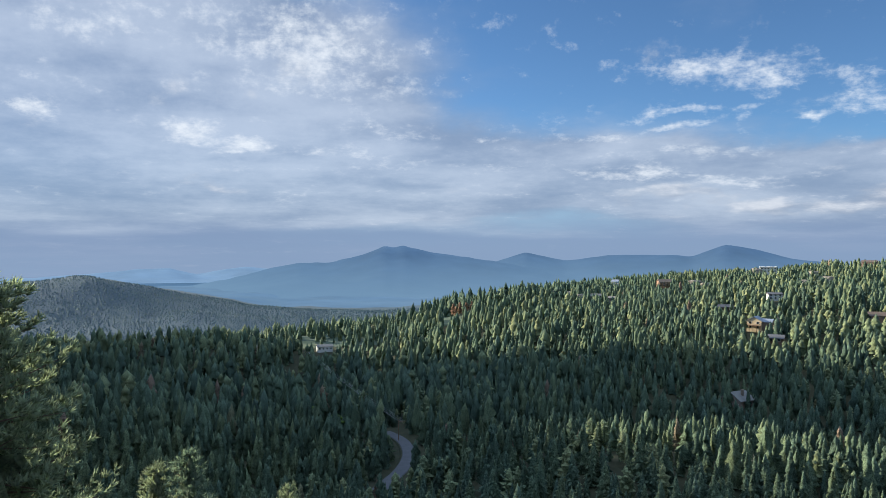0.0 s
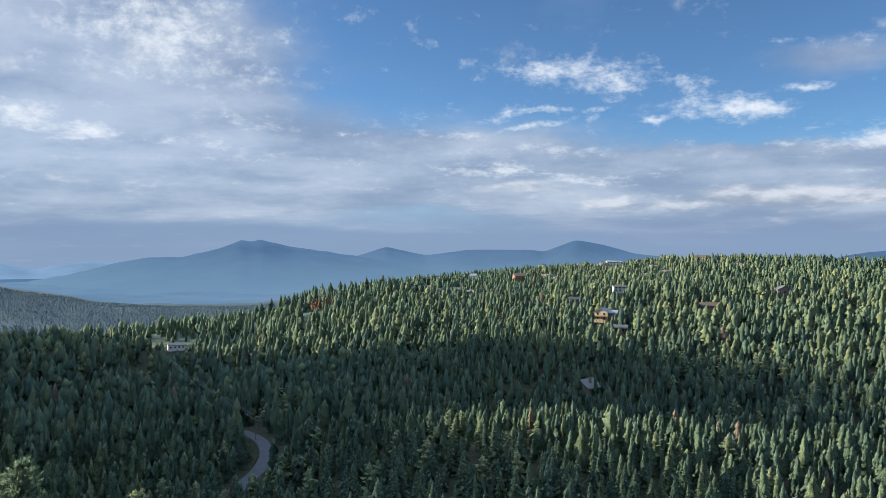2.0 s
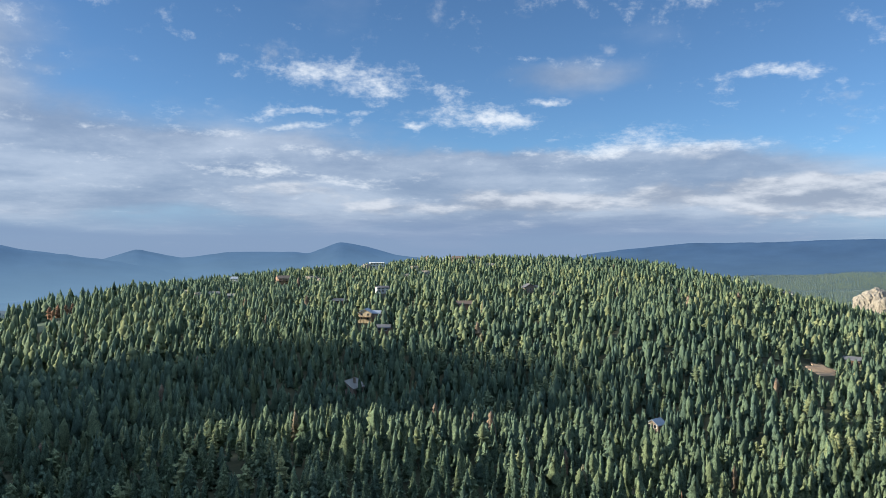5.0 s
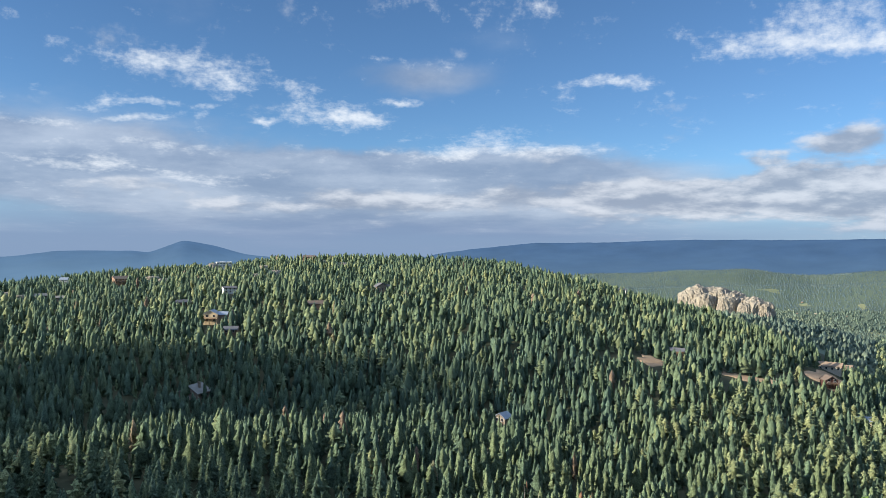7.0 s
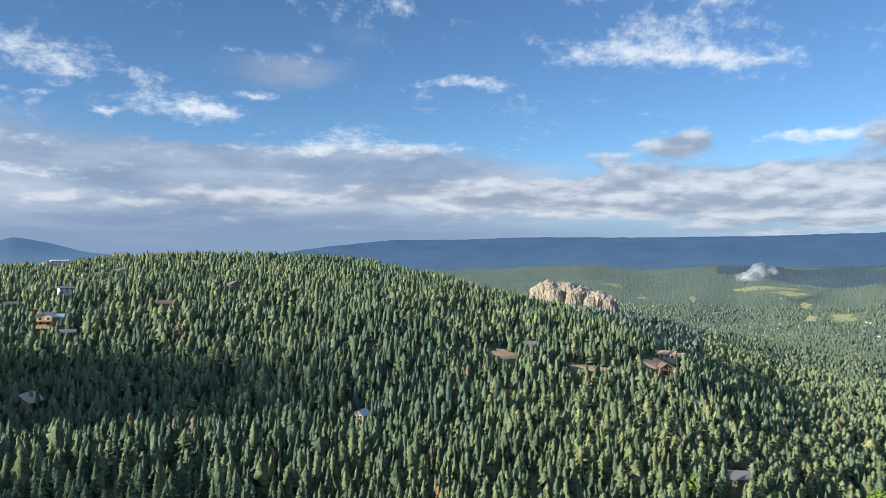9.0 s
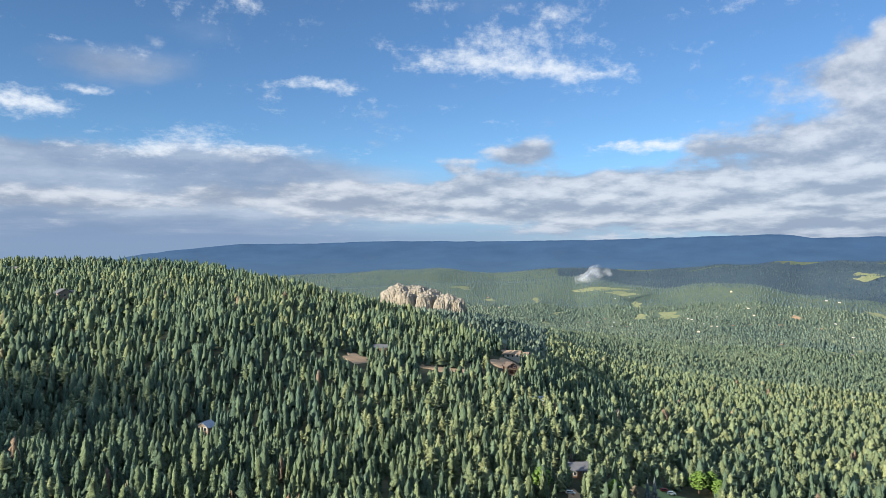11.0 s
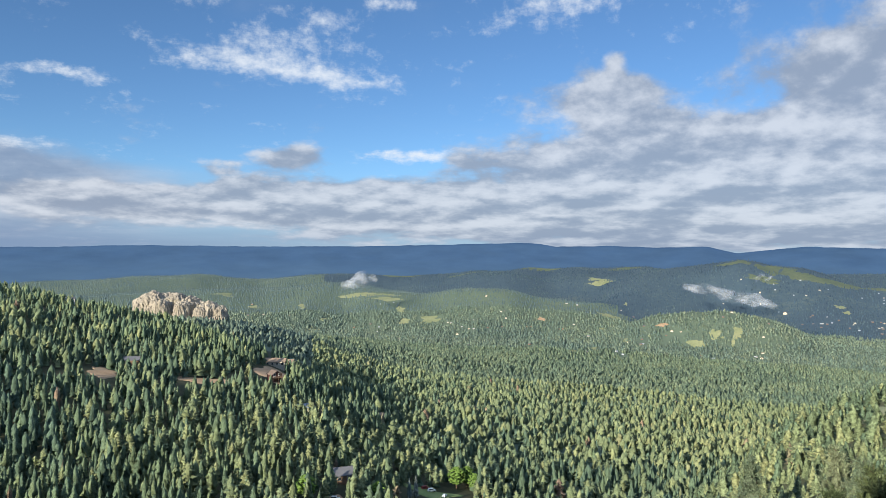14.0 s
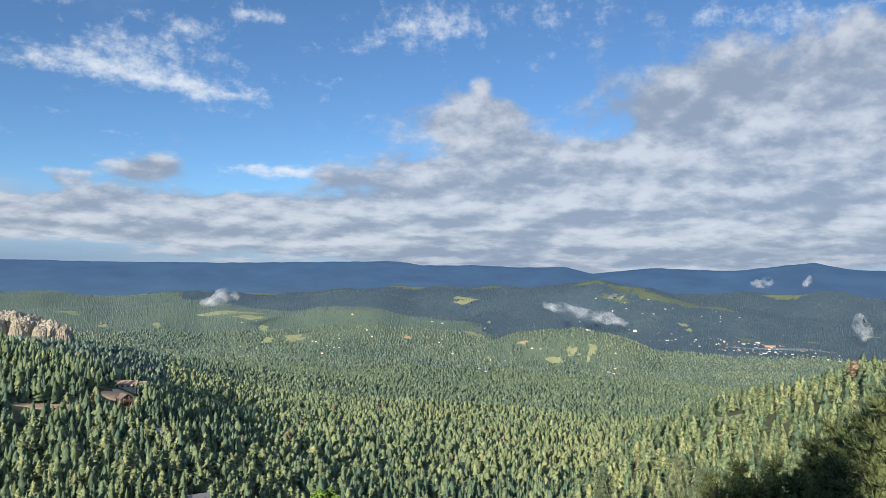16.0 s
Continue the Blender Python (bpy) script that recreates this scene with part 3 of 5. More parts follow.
M_RANGE_DARK = far_material("distant forest with haze glow under cloud", (0.008, 0.014, 0.02), (0.015, 0.024, 0.03), (0.036, 0.073, 0.145), 1.0, (0.050, 0.092, 0.155))
M_RANGE_PALE = far_material("distant forest with pale haze glow", (0.04, 0.06, 0.08), (0.06, 0.08, 0.09), (0.086, 0.148, 0.240), 1.0)
M_PLAIN = far_material("far plain with haze glow", (0.04, 0.06, 0.08), (0.06, 0.08, 0.09), (0.050, 0.098, 0.165), 1.0)


def build_ground():
    verts = [(0, 0, float(GZ[0, 0]))]
    idx = np.zeros((NA, NR + 1), int)
    for i in range(NA):
        for j in range(1, NR + 1):
            idx[i, j] = len(verts)
            verts.append((GX[i, j], GY[i, j], GZ[i, j]))
    dim = cloud_shaded(GX, GY)
    faces, soil = [], []
    for i in range(NA):
        k = (i + 1) % NA
        soil.append(0)
        faces.append((0, idx[k, 1], idx[i, 1])[::-1])
        for j in range(1, NR):
            faces.append((idx[i, j], idx[i, j + 1], idx[k, j + 1], idx[k, j])[::-1])
            d, a = RR[j + 1], AZ[i]
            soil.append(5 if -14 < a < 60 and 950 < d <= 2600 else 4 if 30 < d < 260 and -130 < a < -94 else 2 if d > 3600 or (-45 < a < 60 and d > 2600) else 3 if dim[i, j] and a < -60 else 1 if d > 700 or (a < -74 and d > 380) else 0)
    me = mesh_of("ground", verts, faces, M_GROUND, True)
    me.materials.append(M_UNDER), me.materials.append(M_PLAIN), me.materials.append(M_HILLSHADE), me.materials.append(M_DRYGRASS), me.materials.append(M_HAZY)
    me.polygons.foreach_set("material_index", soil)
    ob = new("ground", me)
    return tagged(ob, "hilly forest floor of needles, dry grass and gravel", "ground", kind="structure")


build_ground()


# ---- far ranges: blue haze in their emission, beyond the valley ----
def far_range(label, r, depth, base, crest, mat, rough=4.0, seed=1):
    """A mountain range: crest is (azimuth, elevation) in degrees as seen from the hilltop."""
    k = np.array(sorted(crest), float)
    az = np.arange(k[0, 0], k[-1, 0] + 0.01, 0.25)
    el = np.interp(az, k[:, 0], k[:, 1])
    el = np.convolve(np.pad(el, 1, "edge"), [0.2, 0.6, 0.2], "valid")
    top = r * np.tan(np.radians(el))
    steps = [-1 + 0.05 * q for q in range(20)] + [0.0, 0.1, 0.4, 1.0]
    verts, faces = [], []
    for i, a in enumerate(az):
        h = heading(a)
        for s in steps:
            d = r + s * depth * (1 if s < 0 else 0.25)
            f = (1 - abs(s)) ** (1.35 + 0.3 * float(value_noise(h.x * d, h.y * d, 330, seed + 5)))
            x, y = h.x * d, h.y * d
            z = base + (top[i] - base) * f
            if -1 < s < 0:
                z += 2.5 * rough * float(value_noise(x, y, 150, seed)) * (1 - f)
            z += rough * 0.8 * float(value_noise(x, y, 46, seed + 1)) * f
            verts.append((x, y, z))
    n = len(steps)
    for i in range(len(az) - 1):
        for j in range(n - 1):
            faces.append((i * n + j, (i + 1) * n + j, (i + 1) * n + j + 1, i * n + j + 1))
    ob = new("mountain_range", mesh_of("mountain_range", verts, faces, mat, True))
    return tagged(ob, label, "mountain range", kind="structure")


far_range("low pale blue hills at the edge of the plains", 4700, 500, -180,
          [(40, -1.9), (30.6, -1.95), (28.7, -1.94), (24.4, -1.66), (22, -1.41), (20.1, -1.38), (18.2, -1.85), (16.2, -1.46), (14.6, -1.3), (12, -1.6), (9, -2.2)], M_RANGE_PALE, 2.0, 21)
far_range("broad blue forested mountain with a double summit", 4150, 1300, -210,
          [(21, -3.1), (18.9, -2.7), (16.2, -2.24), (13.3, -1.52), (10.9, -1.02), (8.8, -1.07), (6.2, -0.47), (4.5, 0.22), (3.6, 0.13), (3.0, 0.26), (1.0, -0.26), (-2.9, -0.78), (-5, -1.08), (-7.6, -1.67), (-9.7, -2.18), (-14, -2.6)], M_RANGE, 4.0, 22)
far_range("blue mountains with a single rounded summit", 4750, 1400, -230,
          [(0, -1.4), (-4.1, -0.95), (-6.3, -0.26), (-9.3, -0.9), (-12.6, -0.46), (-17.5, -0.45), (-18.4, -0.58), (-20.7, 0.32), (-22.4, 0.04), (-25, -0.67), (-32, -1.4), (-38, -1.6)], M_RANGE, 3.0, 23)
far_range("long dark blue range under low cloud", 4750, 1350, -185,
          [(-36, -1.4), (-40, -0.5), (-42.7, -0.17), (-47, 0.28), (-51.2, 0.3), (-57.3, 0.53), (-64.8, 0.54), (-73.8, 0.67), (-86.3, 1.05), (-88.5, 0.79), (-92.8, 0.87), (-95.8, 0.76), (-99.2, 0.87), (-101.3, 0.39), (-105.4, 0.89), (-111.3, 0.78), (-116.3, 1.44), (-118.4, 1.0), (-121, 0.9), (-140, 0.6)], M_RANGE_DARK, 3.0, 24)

# ---- trees ----
def cat(parts):
    vs, fs, o = [], [], 0
    for v, f in parts:
        vs.append(np.asarray(v, float)), fs.append(np.asarray(f, int) + o)
        o += len(v)
    return np.concatenate(vs), np.concatenate(fs)


def stem(h, r, sides=4):
    a = np.arange(sides) * 2 * math.pi / sides
    v = np.concatenate([np.stack([r * np.cos(a), r * np.sin(a), a * 0 - 0.06], 1), [[0, 0, h]]])
    return v, [(i, (i + 1) % sides, sides) for i in range(sides)]


def spire(rng, tiers, sides, reach=0.19, point=0.8, ragged=0.2, base=0.08, layer=0.72, star=0.0):
    """Unit height. A closed crown of drooping tiers that narrows to its tip, uneven all round."""
    v, lobes = [], rng.rand(2) * 6.283
    step = (1 - base) / tiers
    for k in range(2 * tiers - 1):
        f = k / (2 * tiers)
        inner = k % 2 == 1
        a = np.arange(sides) * 2 * math.pi / sides + (0.5 if inner else 0.0) * 2 * math.pi / sides + 0.15 * rng.randn(sides)
        env = reach * (1 - f) ** point * min(1.0, 0.72 + 1.6 * f) * (layer if inner else 1.0)
        r = env * (1 + ragged * (2 * rng.rand(sides) - 1) + 0.10 * np.cos(a - lobes[0]) + 0.08 * np.cos(2 * a - lobes[1])) * (1 - star * (np.arange(sides) % 2)) + 0.006
        z = base + (1 - base) * f - (0.0 if inner else 0.22 * step) + 0.16 * step * rng.randn(sides)
        v.append(np.stack([r * np.cos(a), r * np.sin(a), z], 1))
    v = np.concatenate(v + [np.array([[0.01 * rng.randn(), 0.01 * rng.randn(), 1.0]])])
    f = []
    for k in range(2 * tiers - 2):
        for i in range(sides):
            p, q = k * sides + i, k * sides + (i + 1) % sides
            if k % 2 == 0:
                f += [(p, q, p + sides), (q, q + sides, p + sides)]
            else:
                f += [(p, q, q + sides), (p, q + sides, p + sides)]
    top = (2 * tiers - 2) * sides
    f += [(top + i, top + (i + 1) % sides, top + sides) for i in range(sides)]
    return v, np.array(f)


def skirt(z0, z1, r, points, rng):
    """A ragged whorl of boughs: a star that droops from the trunk."""
    n = points * 2
    a = np.arange(n) * math.pi / points + rng.rand() * 6 + rng.randn(n) * 0.12
    out = np.where(np.arange(n) % 2 == 0, 1.0, 0.5)
    rr = r * 1.1 * out * (0.75 + 0.5 * rng.rand(n))
    z = z0 + (1 - out) * (z1 - z0) * 0.5 + 0.16 * (z1 - z0) * rng.randn(n)
    v = np.concatenate([np.stack([rr * np.cos(a), rr * np.sin(a), z], 1), [[0, 0, z1]]])
    return v, [(i, (i + 1) % n, n) for i in range(n)]


def bough(z, length, width, a, droop, rng):
    """One flat spray, folded along its spine and hanging at the tip."""
    c, s = math.cos(a), math.sin(a)
    d, w = np.array([c, s, 0]), np.array([-s, c, 0])
    up = np.array([0, 0, 1.0])
    p0 = up * z
    m = p0 + d * length * 0.55 - up * droop * length * 0.4 + up * 0.02
    t = p0 + d * length - up * droop * length
    l_, r_ = m + w * width - up * 0.8 * width, m - w * width - up * 0.8 * width
    return np.array([p0, m, t, l_, r_]), [(0, 3, 1), (3, 2, 1), (0, 1, 4), (1, 2, 4)]


def clump(p, r, rng, flat=0.75):
    v = np.array([(1, 0, 0), (0, 1, 0), (-1, 0, 0), (0, -1, 0), (0, 0, 1), (0, 0, -1)], float)
    v = v * (0.7 + 0.6 * rng.rand(6, 1)) * r + 0.15 * r * rng.randn(6, 3)
    v[:, 2] *= flat
    a = rng.rand() * 6
    c, s = math.cos(a), math.sin(a)
    v = v @ np.array([[c, s, 0], [-s, c, 0], [0, 0, 1]])
    return v + p, [(0, 1, 4), (1, 2, 4), (2, 3, 4), (3, 0, 4), (1, 0, 5), (2, 1, 5), (3, 2, 5), (0, 3, 5)]


def pine_crown(rng, count, size=0.065):
    """Unit height. Open rounded crown of needle clumps on the upper two thirds."""
    parts = []
    for k in range(count):
        f = (k + rng.rand()) / count
        z = 0.30 + 0.67 * f
        env = 0.21 * math.sin(math.pi * min(1, 0.22 + 0.8 * f)) ** 0.7 + 0.02
        a = k * 2.4 + rng.randn() * 0.3
        d = env * (0.45 + 0.55 * rng.rand())
        parts.append(clump(np.array([d * math.cos(a), d * math.sin(a), z]), size * (0.75 + 0.5 * rng.rand()), rng))
    return cat(parts)


def planted(spots, kinds, seed, height, spread=0.25, lower=False, wide=1.0):
    """Trees as one mesh: verts, tris and a tint a vertex. spots: x, y; kinds: unit trees to choose from."""
    rng = np.random.RandomState(seed)
    n = len(spots)
    pick = rng.randint(0, len(kinds), n)
    h = height * (1 + spread * rng.randn(n)).clip(0.5, 1.5)
    h *= np.interp(np.degrees(np.arctan2(-spots[:, 0], spots[:, 1])), [-80, -52], [0.95, 1.0]) if lower else 1.0
    fat = (0.95 + 0.4 * rng.rand(n)) * wide * (np.interp(np.degrees(np.arctan2(-spots[:, 0], spots[:, 1])), [-80, -52], [1.1, 1.0]) if lower else 1.0)
    # pines of the western bench are made taller to fit the camera's view
    r, az = np.hypot(spots[:, 0], spots[:, 1]), np.degrees(np.arctan2(-spots[:, 0], spots[:, 1]))
    h *= 1 + np.interp(az, [-14, 2], [0.0, 1.0]) * np.interp(r, [200, 330, 480, 950, 1050], [0.0, 0.35, 0.75, 0.6, 0.0]) * (az < 37)
    turn, tint = rng.rand(n) * 6.283, rng.rand(n)
    patch = value_noise(spots[:, 0], spots[:, 1], 130, 41) * 0.6 + value_noise(spots[:, 0], spots[:, 1], 45, 42) * 0.4
    tint = np.where(tint > 0.985, tint, np.clip(0.12 + 0.76 * tint + 0.38 * patch, 0, 0.97))
    lean = rng.randn(n, 2) * 0.025
    z = ground(spots[:, 0], spots[:, 1]) - 0.2
    V, T, C, o = [], [], [], 0
    for k, (v, f) in enumerate(kinds):
        s = np.where(pick == k)[0]
        if not len(s):
            continue
        c, sn = np.cos(turn[s])[:, None], np.sin(turn[s])[:, None]
        w = (h[s] * fat[s])[:, None]
        x = (v[:, 0] * c - v[:, 1] * sn) * w + lean[s, :1] * v[:, 2] * h[s][:, None] + spots[s, :1]
        y = (v[:, 0] * sn + v[:, 1] * c) * w + lean[s, 1:] * v[:, 2] * h[s][:, None] + spots[s, 1:]
        zz = v[:, 2] * h[s][:, None] + z[s][:, None]
        V.append(np.stack([x, y, zz], 2).reshape(-1, 3))
        T.append((f[None] + (np.arange(len(s)) * len(v))[:, None, None] + o).reshape(-1, 3))
        C.append(np.repeat(tint[s], len(v)))
        o += len(s) * len(v)
    return np.concatenate(V), np.concatenate(T), np.concatenate(C)


CLEAR = []      # x, y, radius kept free of trees
GLADES = []     # azimuth, distance, half widths in degrees and metres


def scattered(r0, r1, az0, az1, step, seed, gaps=0.12):
    """Places for trees: a jittered grid over a part of a ring, thinned in patches."""
    rng = np.random.RandomState(seed)
    g = np.arange(-r1, r1 + step, step)
    x, y = np.meshgrid(g, g)
    x, y = x.ravel(), y.ravel()
    keep = (np.hypot(x, y) < r1 + step) & (np.hypot(x, y) > r0 - step)
    x, y = x[keep], y[keep]
    x, y = x + step * 0.8 * (rng.rand(len(x)) - 0.5), y + step * 0.8 * (rng.rand(len(y)) - 0.5)
    r, az = np.hypot(x, y), np.degrees(np.arctan2(-x, y))
    inside = (az > az0) & (az < az1) if az0 < az1 else (az > az0) | (az < az1)
    patch = value_noise(x, y, 60, seed + 7) * 0.5 + 0.5
    tall = np.interp(az, [-14, 2], [0.0, 0.5]) * np.interp(r, [250, 450, 900, 950], [0.0, 1.0, 1.0, 0.0]) * (az < 37)
    keep = (r > r0) & (r < r1) & inside & (rng.rand(len(x)) > gaps * 2 * patch + tall)
    x, y = x[keep], y[keep]
    ok = np.ones(len(x), bool)
    for cx, cy, cr in CLEAR:
        ok &= np.hypot(x - cx, y - cy) > cr
    r, az = np.hypot(x, y), np.degrees(np.arctan2(-x, y))
    for ga, gr, wa, wr in GLADES:
        ok &= np.hypot((az - ga) / wa, (r - gr) / wr) > 1 + 0.25 * value_noise(x, y, 25 + gr * 0.02, 31)
    return np.stack([x[ok], y[ok]], 1)


def forest(name, label, spots, kinds, mat, seed, height, spread=0.22, lower=False, wide=1.0):
    v, t, c = planted(spots, kinds, seed, height, spread, lower, wide)
    ob = new(name, mesh_tris(name, v, t, mat, c))
    return tagged(ob, label, "forest", kind="stuff")


rg = np.random.RandomState(11)


def feathered(rng, tiers, sides, reach, boughs):
    """A fir seen near at hand: its crown with single boughs that stand out of it."""
    parts = [spire(rng, tiers, sides, reach * 0.98, 0.8, 0.30, 0.08, 0.66, 0.34)]
    for k in range(boughs):
        f = (k + rng.rand()) / boughs
        L = reach * (1 - f) ** 0.75 * (0.95 + 0.35 * rng.rand()) + 0.012
        parts.append(bough(0.12 + 0.84 * f, L, 0.20 * L + 0.006, k * 2.4 + rng.randn() * 0.4, 0.5 - 0.45 * f + 0.2 * rng.rand(), rng))
    return cat(parts)


def ponderosa(rng, tiers, sides, clumps):
    """A round-headed open pine: a ragged core and clumps of needles round it."""
    parts = [spire(rng, tiers, sides, 0.18, 0.48, 0.5, 0.22, 0.55)]
    for k in range(clumps):
        f = (k + rng.rand()) / clumps
        L = 0.23 * math.sin(math.pi * min(1, 0.34 + 0.58 * f)) ** 0.8 * (0.8 + 0.4 * rng.rand())
        parts.append(bough(0.36 + 0.58 * f, L, 0.34 * L, k * 2.4 + rng.randn() * 0.4, 0.1 + 0.3 * rng.rand() - 0.3 * f, rng))
    return cat(parts)


FIRS_CLOSE = [feathered(rg, 8, 10, 0.20 * k, 34) for k in (0.85, 1.0, 1.0, 1.15, 0.75)]
FIRS_NEAR = [spire(rg, 6, 8, 0.225 * k, p, 0.34, 0.08, 0.62, 0.32) for k, p in ((0.85, 0.8), (1.0, 0.75), (1.05, 0.9), (1.15, 0.7), (0.75, 0.85), (0.95, 0.65), (1.1, 0.8))]
PINES_NEAR = [ponderosa(rg, 5, 6, 14) for _ in range(5)]
BROADLEAF = cat([pine_crown(rg, 170, 0.052), spire(rg, 5, 9, 0.14, 0.4, 0.3, 0.26, 0.8)])
FIRS_MID = [spire(rg, 4, 6, 0.23 * k, p, 0.36, 0.08, 0.62, 0.28) for k, p in ((0.85, 0.8), (1.0, 0.75), (1.1, 0.9), (0.75, 0.7), (1.0, 0.62))]
PINES_MID = [spire(rg, 4, 6, 0.22, 0.5, 0.45, 0.2, 0.6) for _ in range(5)]
FIRS_RIDGE = [spire(rg, 3, 5, 0.215 * k, 0.75, 0.32, 0.08, 0.66) for k in (0.85, 1.0, 1.1, 0.8)]
PINES_RIDGE = [spire(rg, 3, 5, 0.21, 0.5, 0.34, 0.18, 0.7) for _ in range(4)]
FIRS_FAR = [spire(rg, 2, 3, 0.20, 0.75, 0.2, 0.05, 0.8) for _ in range(4)]
PINES_FAR = [spire(rg, 2, 3, 0.23, 0.5, 0.25, 0.12, 0.85) for _ in range(3)]
TINY = [spire(rg, 1, 4, 0.2, 0.6, 0.3, 0.05) for _ in range(5)]

# ---- helpers for things ----
def part(name, data, parent, label=""):
    ob = new(name, data)
    ob.parent = parent
    if label:
        ob["label"] = label
    return ob


def box(bm, x0, x1, y0, y1, z0, z1):
    v = [bm.verts.new(p) for p in ((x0, y0, z0), (x1, y0, z0), (x1, y1, z0), (x0, y1, z0), (x0, y0, z1), (x1, y0, z1), (x1, y1, z1), (x0, y1, z1))]
    for f in ((3, 2, 1, 0), (4, 5, 6, 7), (0, 1, 5, 4), (1, 2, 6, 5), (2, 3, 7, 6), (3, 0, 4, 7)):
        bm.faces.new([v[i] for i in f])


def bm_mesh(name, bm, mat):
    me = bpy.data.meshes.new(name)
    bm.normal_update()
    bm.to_mesh(me)
    bm.free()
    me.materials.append(mat)
    return me


def boxes(name, mat, *rows):
    bm = bmesh.new()
    for r in rows:
        box(bm, *r)
    return bm_mesh(name, bm, mat)


def gable(name, w, d, h, rise, eave, mat, thick=0.25, along="x"):
    """A pitched roof with thickness; its ridge runs along x or y."""
    a, b = (w, d) if along == "x" else (d, w)
    bm = bmesh.new()
    A, B = a / 2 + eave, b / 2 + eave
    drop = eave * rise / (b / 2)
    prof = [(-B, h - drop), (0, h + rise), (B, h - drop), (B, h - drop + thick), (0, h + rise + thick), (-B, h - drop + thick)]
    ends = []
    for s in (-A, A):
        ends.append([bm.verts.new((s, y, z) if along == "x" else (-y, s, z)) for y, z in prof])
    for i in range(6):
        bm.faces.new((ends[0][i], ends[0][(i + 1) % 6], ends[1][(i + 1) % 6], ends[1][i]))
    for e in ends:
        bm.faces.new((e[0], e[1], e[4], e[5])), bm.faces.new((e[1], e[2], e[3], e[4]))
    bmesh.ops.recalc_face_normals(bm, faces=bm.faces)
    return bm_mesh(name, bm, mat)


def gabled_walls(name, w, d, h, rise, mat, along="x"):
    a, b = (w, d) if along == "x" else (d, w)
    bm = bmesh.new()
    prof = [(-b / 2, -7), (b / 2, -7), (b / 2, h), (0, h + rise - 0.03), (-b / 2, h)]
    ends = [[bm.verts.new((s, y, z) if along == "x" else (-y, s, z)) for y, z in prof] for s in (-a / 2, a / 2)]
    for i in range(5):
        bm.faces.new((ends[0][i], ends[0][(i + 1) % 5], ends[1][(i + 1) % 5], ends[1][i]))
    bm.faces.new(ends[0]), bm.faces.new(ends[1])
    bmesh.ops.recalc_face_normals(bm, faces=bm.faces)
    return bm_mesh(name, bm, mat)


def spot(az, el, r0, r1):
    """The place along that azimuth where the land is seen at that elevation."""
    r = np.arange(r0, r1, 2.0)
    h = heading(az)
    e = np.degrees(np.arctan2(ground(h.x * r, h.y * r), r))
    i = int(np.argmin(np.abs(e - el) + 0.0002 * r))
    return at(az, float(r[i]))


def make_room(p, radius, ahead=1.0):
    """Keeps trees off a place and off the way to the camera, so it shows."""
    CLEAR.append((p.x, p.y, radius))
    q = Vector((p.x, p.y, 0))
    u = -q.normalized()
    for k in range(1, 5):
        s = q + u * 7.0 * k * ahead
        CLEAR.append((s.x, s.y, radius * (1.0 - 0.1 * k)))


def open_to_sun(p, radius, reach):
    """Keeps the low sun's way to a place free of trees."""
    h = heading(SUN_AZ)
    for k in range(1, 4):
        q = p + h * reach * k / 3
        CLEAR.append((q.x, q.y, radius))


def house(p, label, w, d, h, rise, wall, roof, turn=0.0, along="x", storeys=2, wing=None, deck=False, chimney=False, room=1.0, lift=None):
    """A house whose front (-y) looks towards the overlook, turned by so many degrees."""
    root = new("house")
    az = math.degrees(math.atan2(-p.x, p.y))
    root.matrix_basis = pose(p.x, p.y, p.z + (lift if lift is not None else 1.3 if room >= 0.8 else 0.9), 0, 0, az + turn)
    part("wall", gabled_walls("wall", w, d, h, rise, wall, along), root)
    part("roof", gable("roof", w, d, h, rise, 0.6, roof, 0.3, along), root)
    n = max(2, int(w / 3.2))
    for s in range(storeys):
        z = 0.9 + s * h / storeys
        for i in range(n):
            x = (i + 0.5) / n * w - w / 2
            win = part("window", boxes("frame", M_WHITE, (x - 0.75, x + 0.75, -d / 2 - 0.08, -d / 2 + 0.05, z - 0.1, z + 1.45)), root)
            part("pane", boxes("pane", M_GLASS, (x - 0.62, x + 0.62, -d / 2 - 0.12, -d / 2 - 0.06, z, z + 1.33)), win, "dark glass")
    if wing:
        ww, wd, wh, side, wmat, rmat = wing
        o = part("wing", gabled_walls("wing", ww, wd, wh, rise * 0.7, wmat, "x"), root)
        o.location = (side * (w / 2 + ww / 2 - 0.2), 0.8, 0)
        part("roof", gable("roof", ww, wd, wh, rise * 0.7, 0.5, rmat, 0.25, "x"), o)
        part("garage_door", boxes("garage_door", M_STONE, (-1.6, 1.6, -wd / 2 - 0.06, -wd / 2 + 0.02, 0, 2.3)), o)
    if deck:
        part("deck", boxes("deck", M_BROWN, (-w / 2 - 0.5, w / 2 + 0.5, -d / 2 - 2.6, -d / 2, h / 2 - 0.25, h / 2)), root)
        for i in range(5):
            x = -w / 2 + i * w / 4
            part("post", boxes("post", M_BROWN, (x - 0.12, x + 0.12, -d / 2 - 2.5, -d / 2 - 2.26, -7, h / 2 - 0.25)), root)
        part("railing", boxes("railing", M_BROWN, (-w / 2 - 0.5, w / 2 + 0.5, -d / 2 - 2.62, -d / 2 - 2.52, h / 2 + 0.85, h / 2 + 0.97),
                              *[(-w / 2 - 0.5 + i * 0.6, -w / 2 - 0.42 + i * 0.6, -d / 2 - 2.6, -d / 2 - 2.54, h / 2, h / 2 + 0.85) for i in range(int(w / 0.6) + 2)]), root)
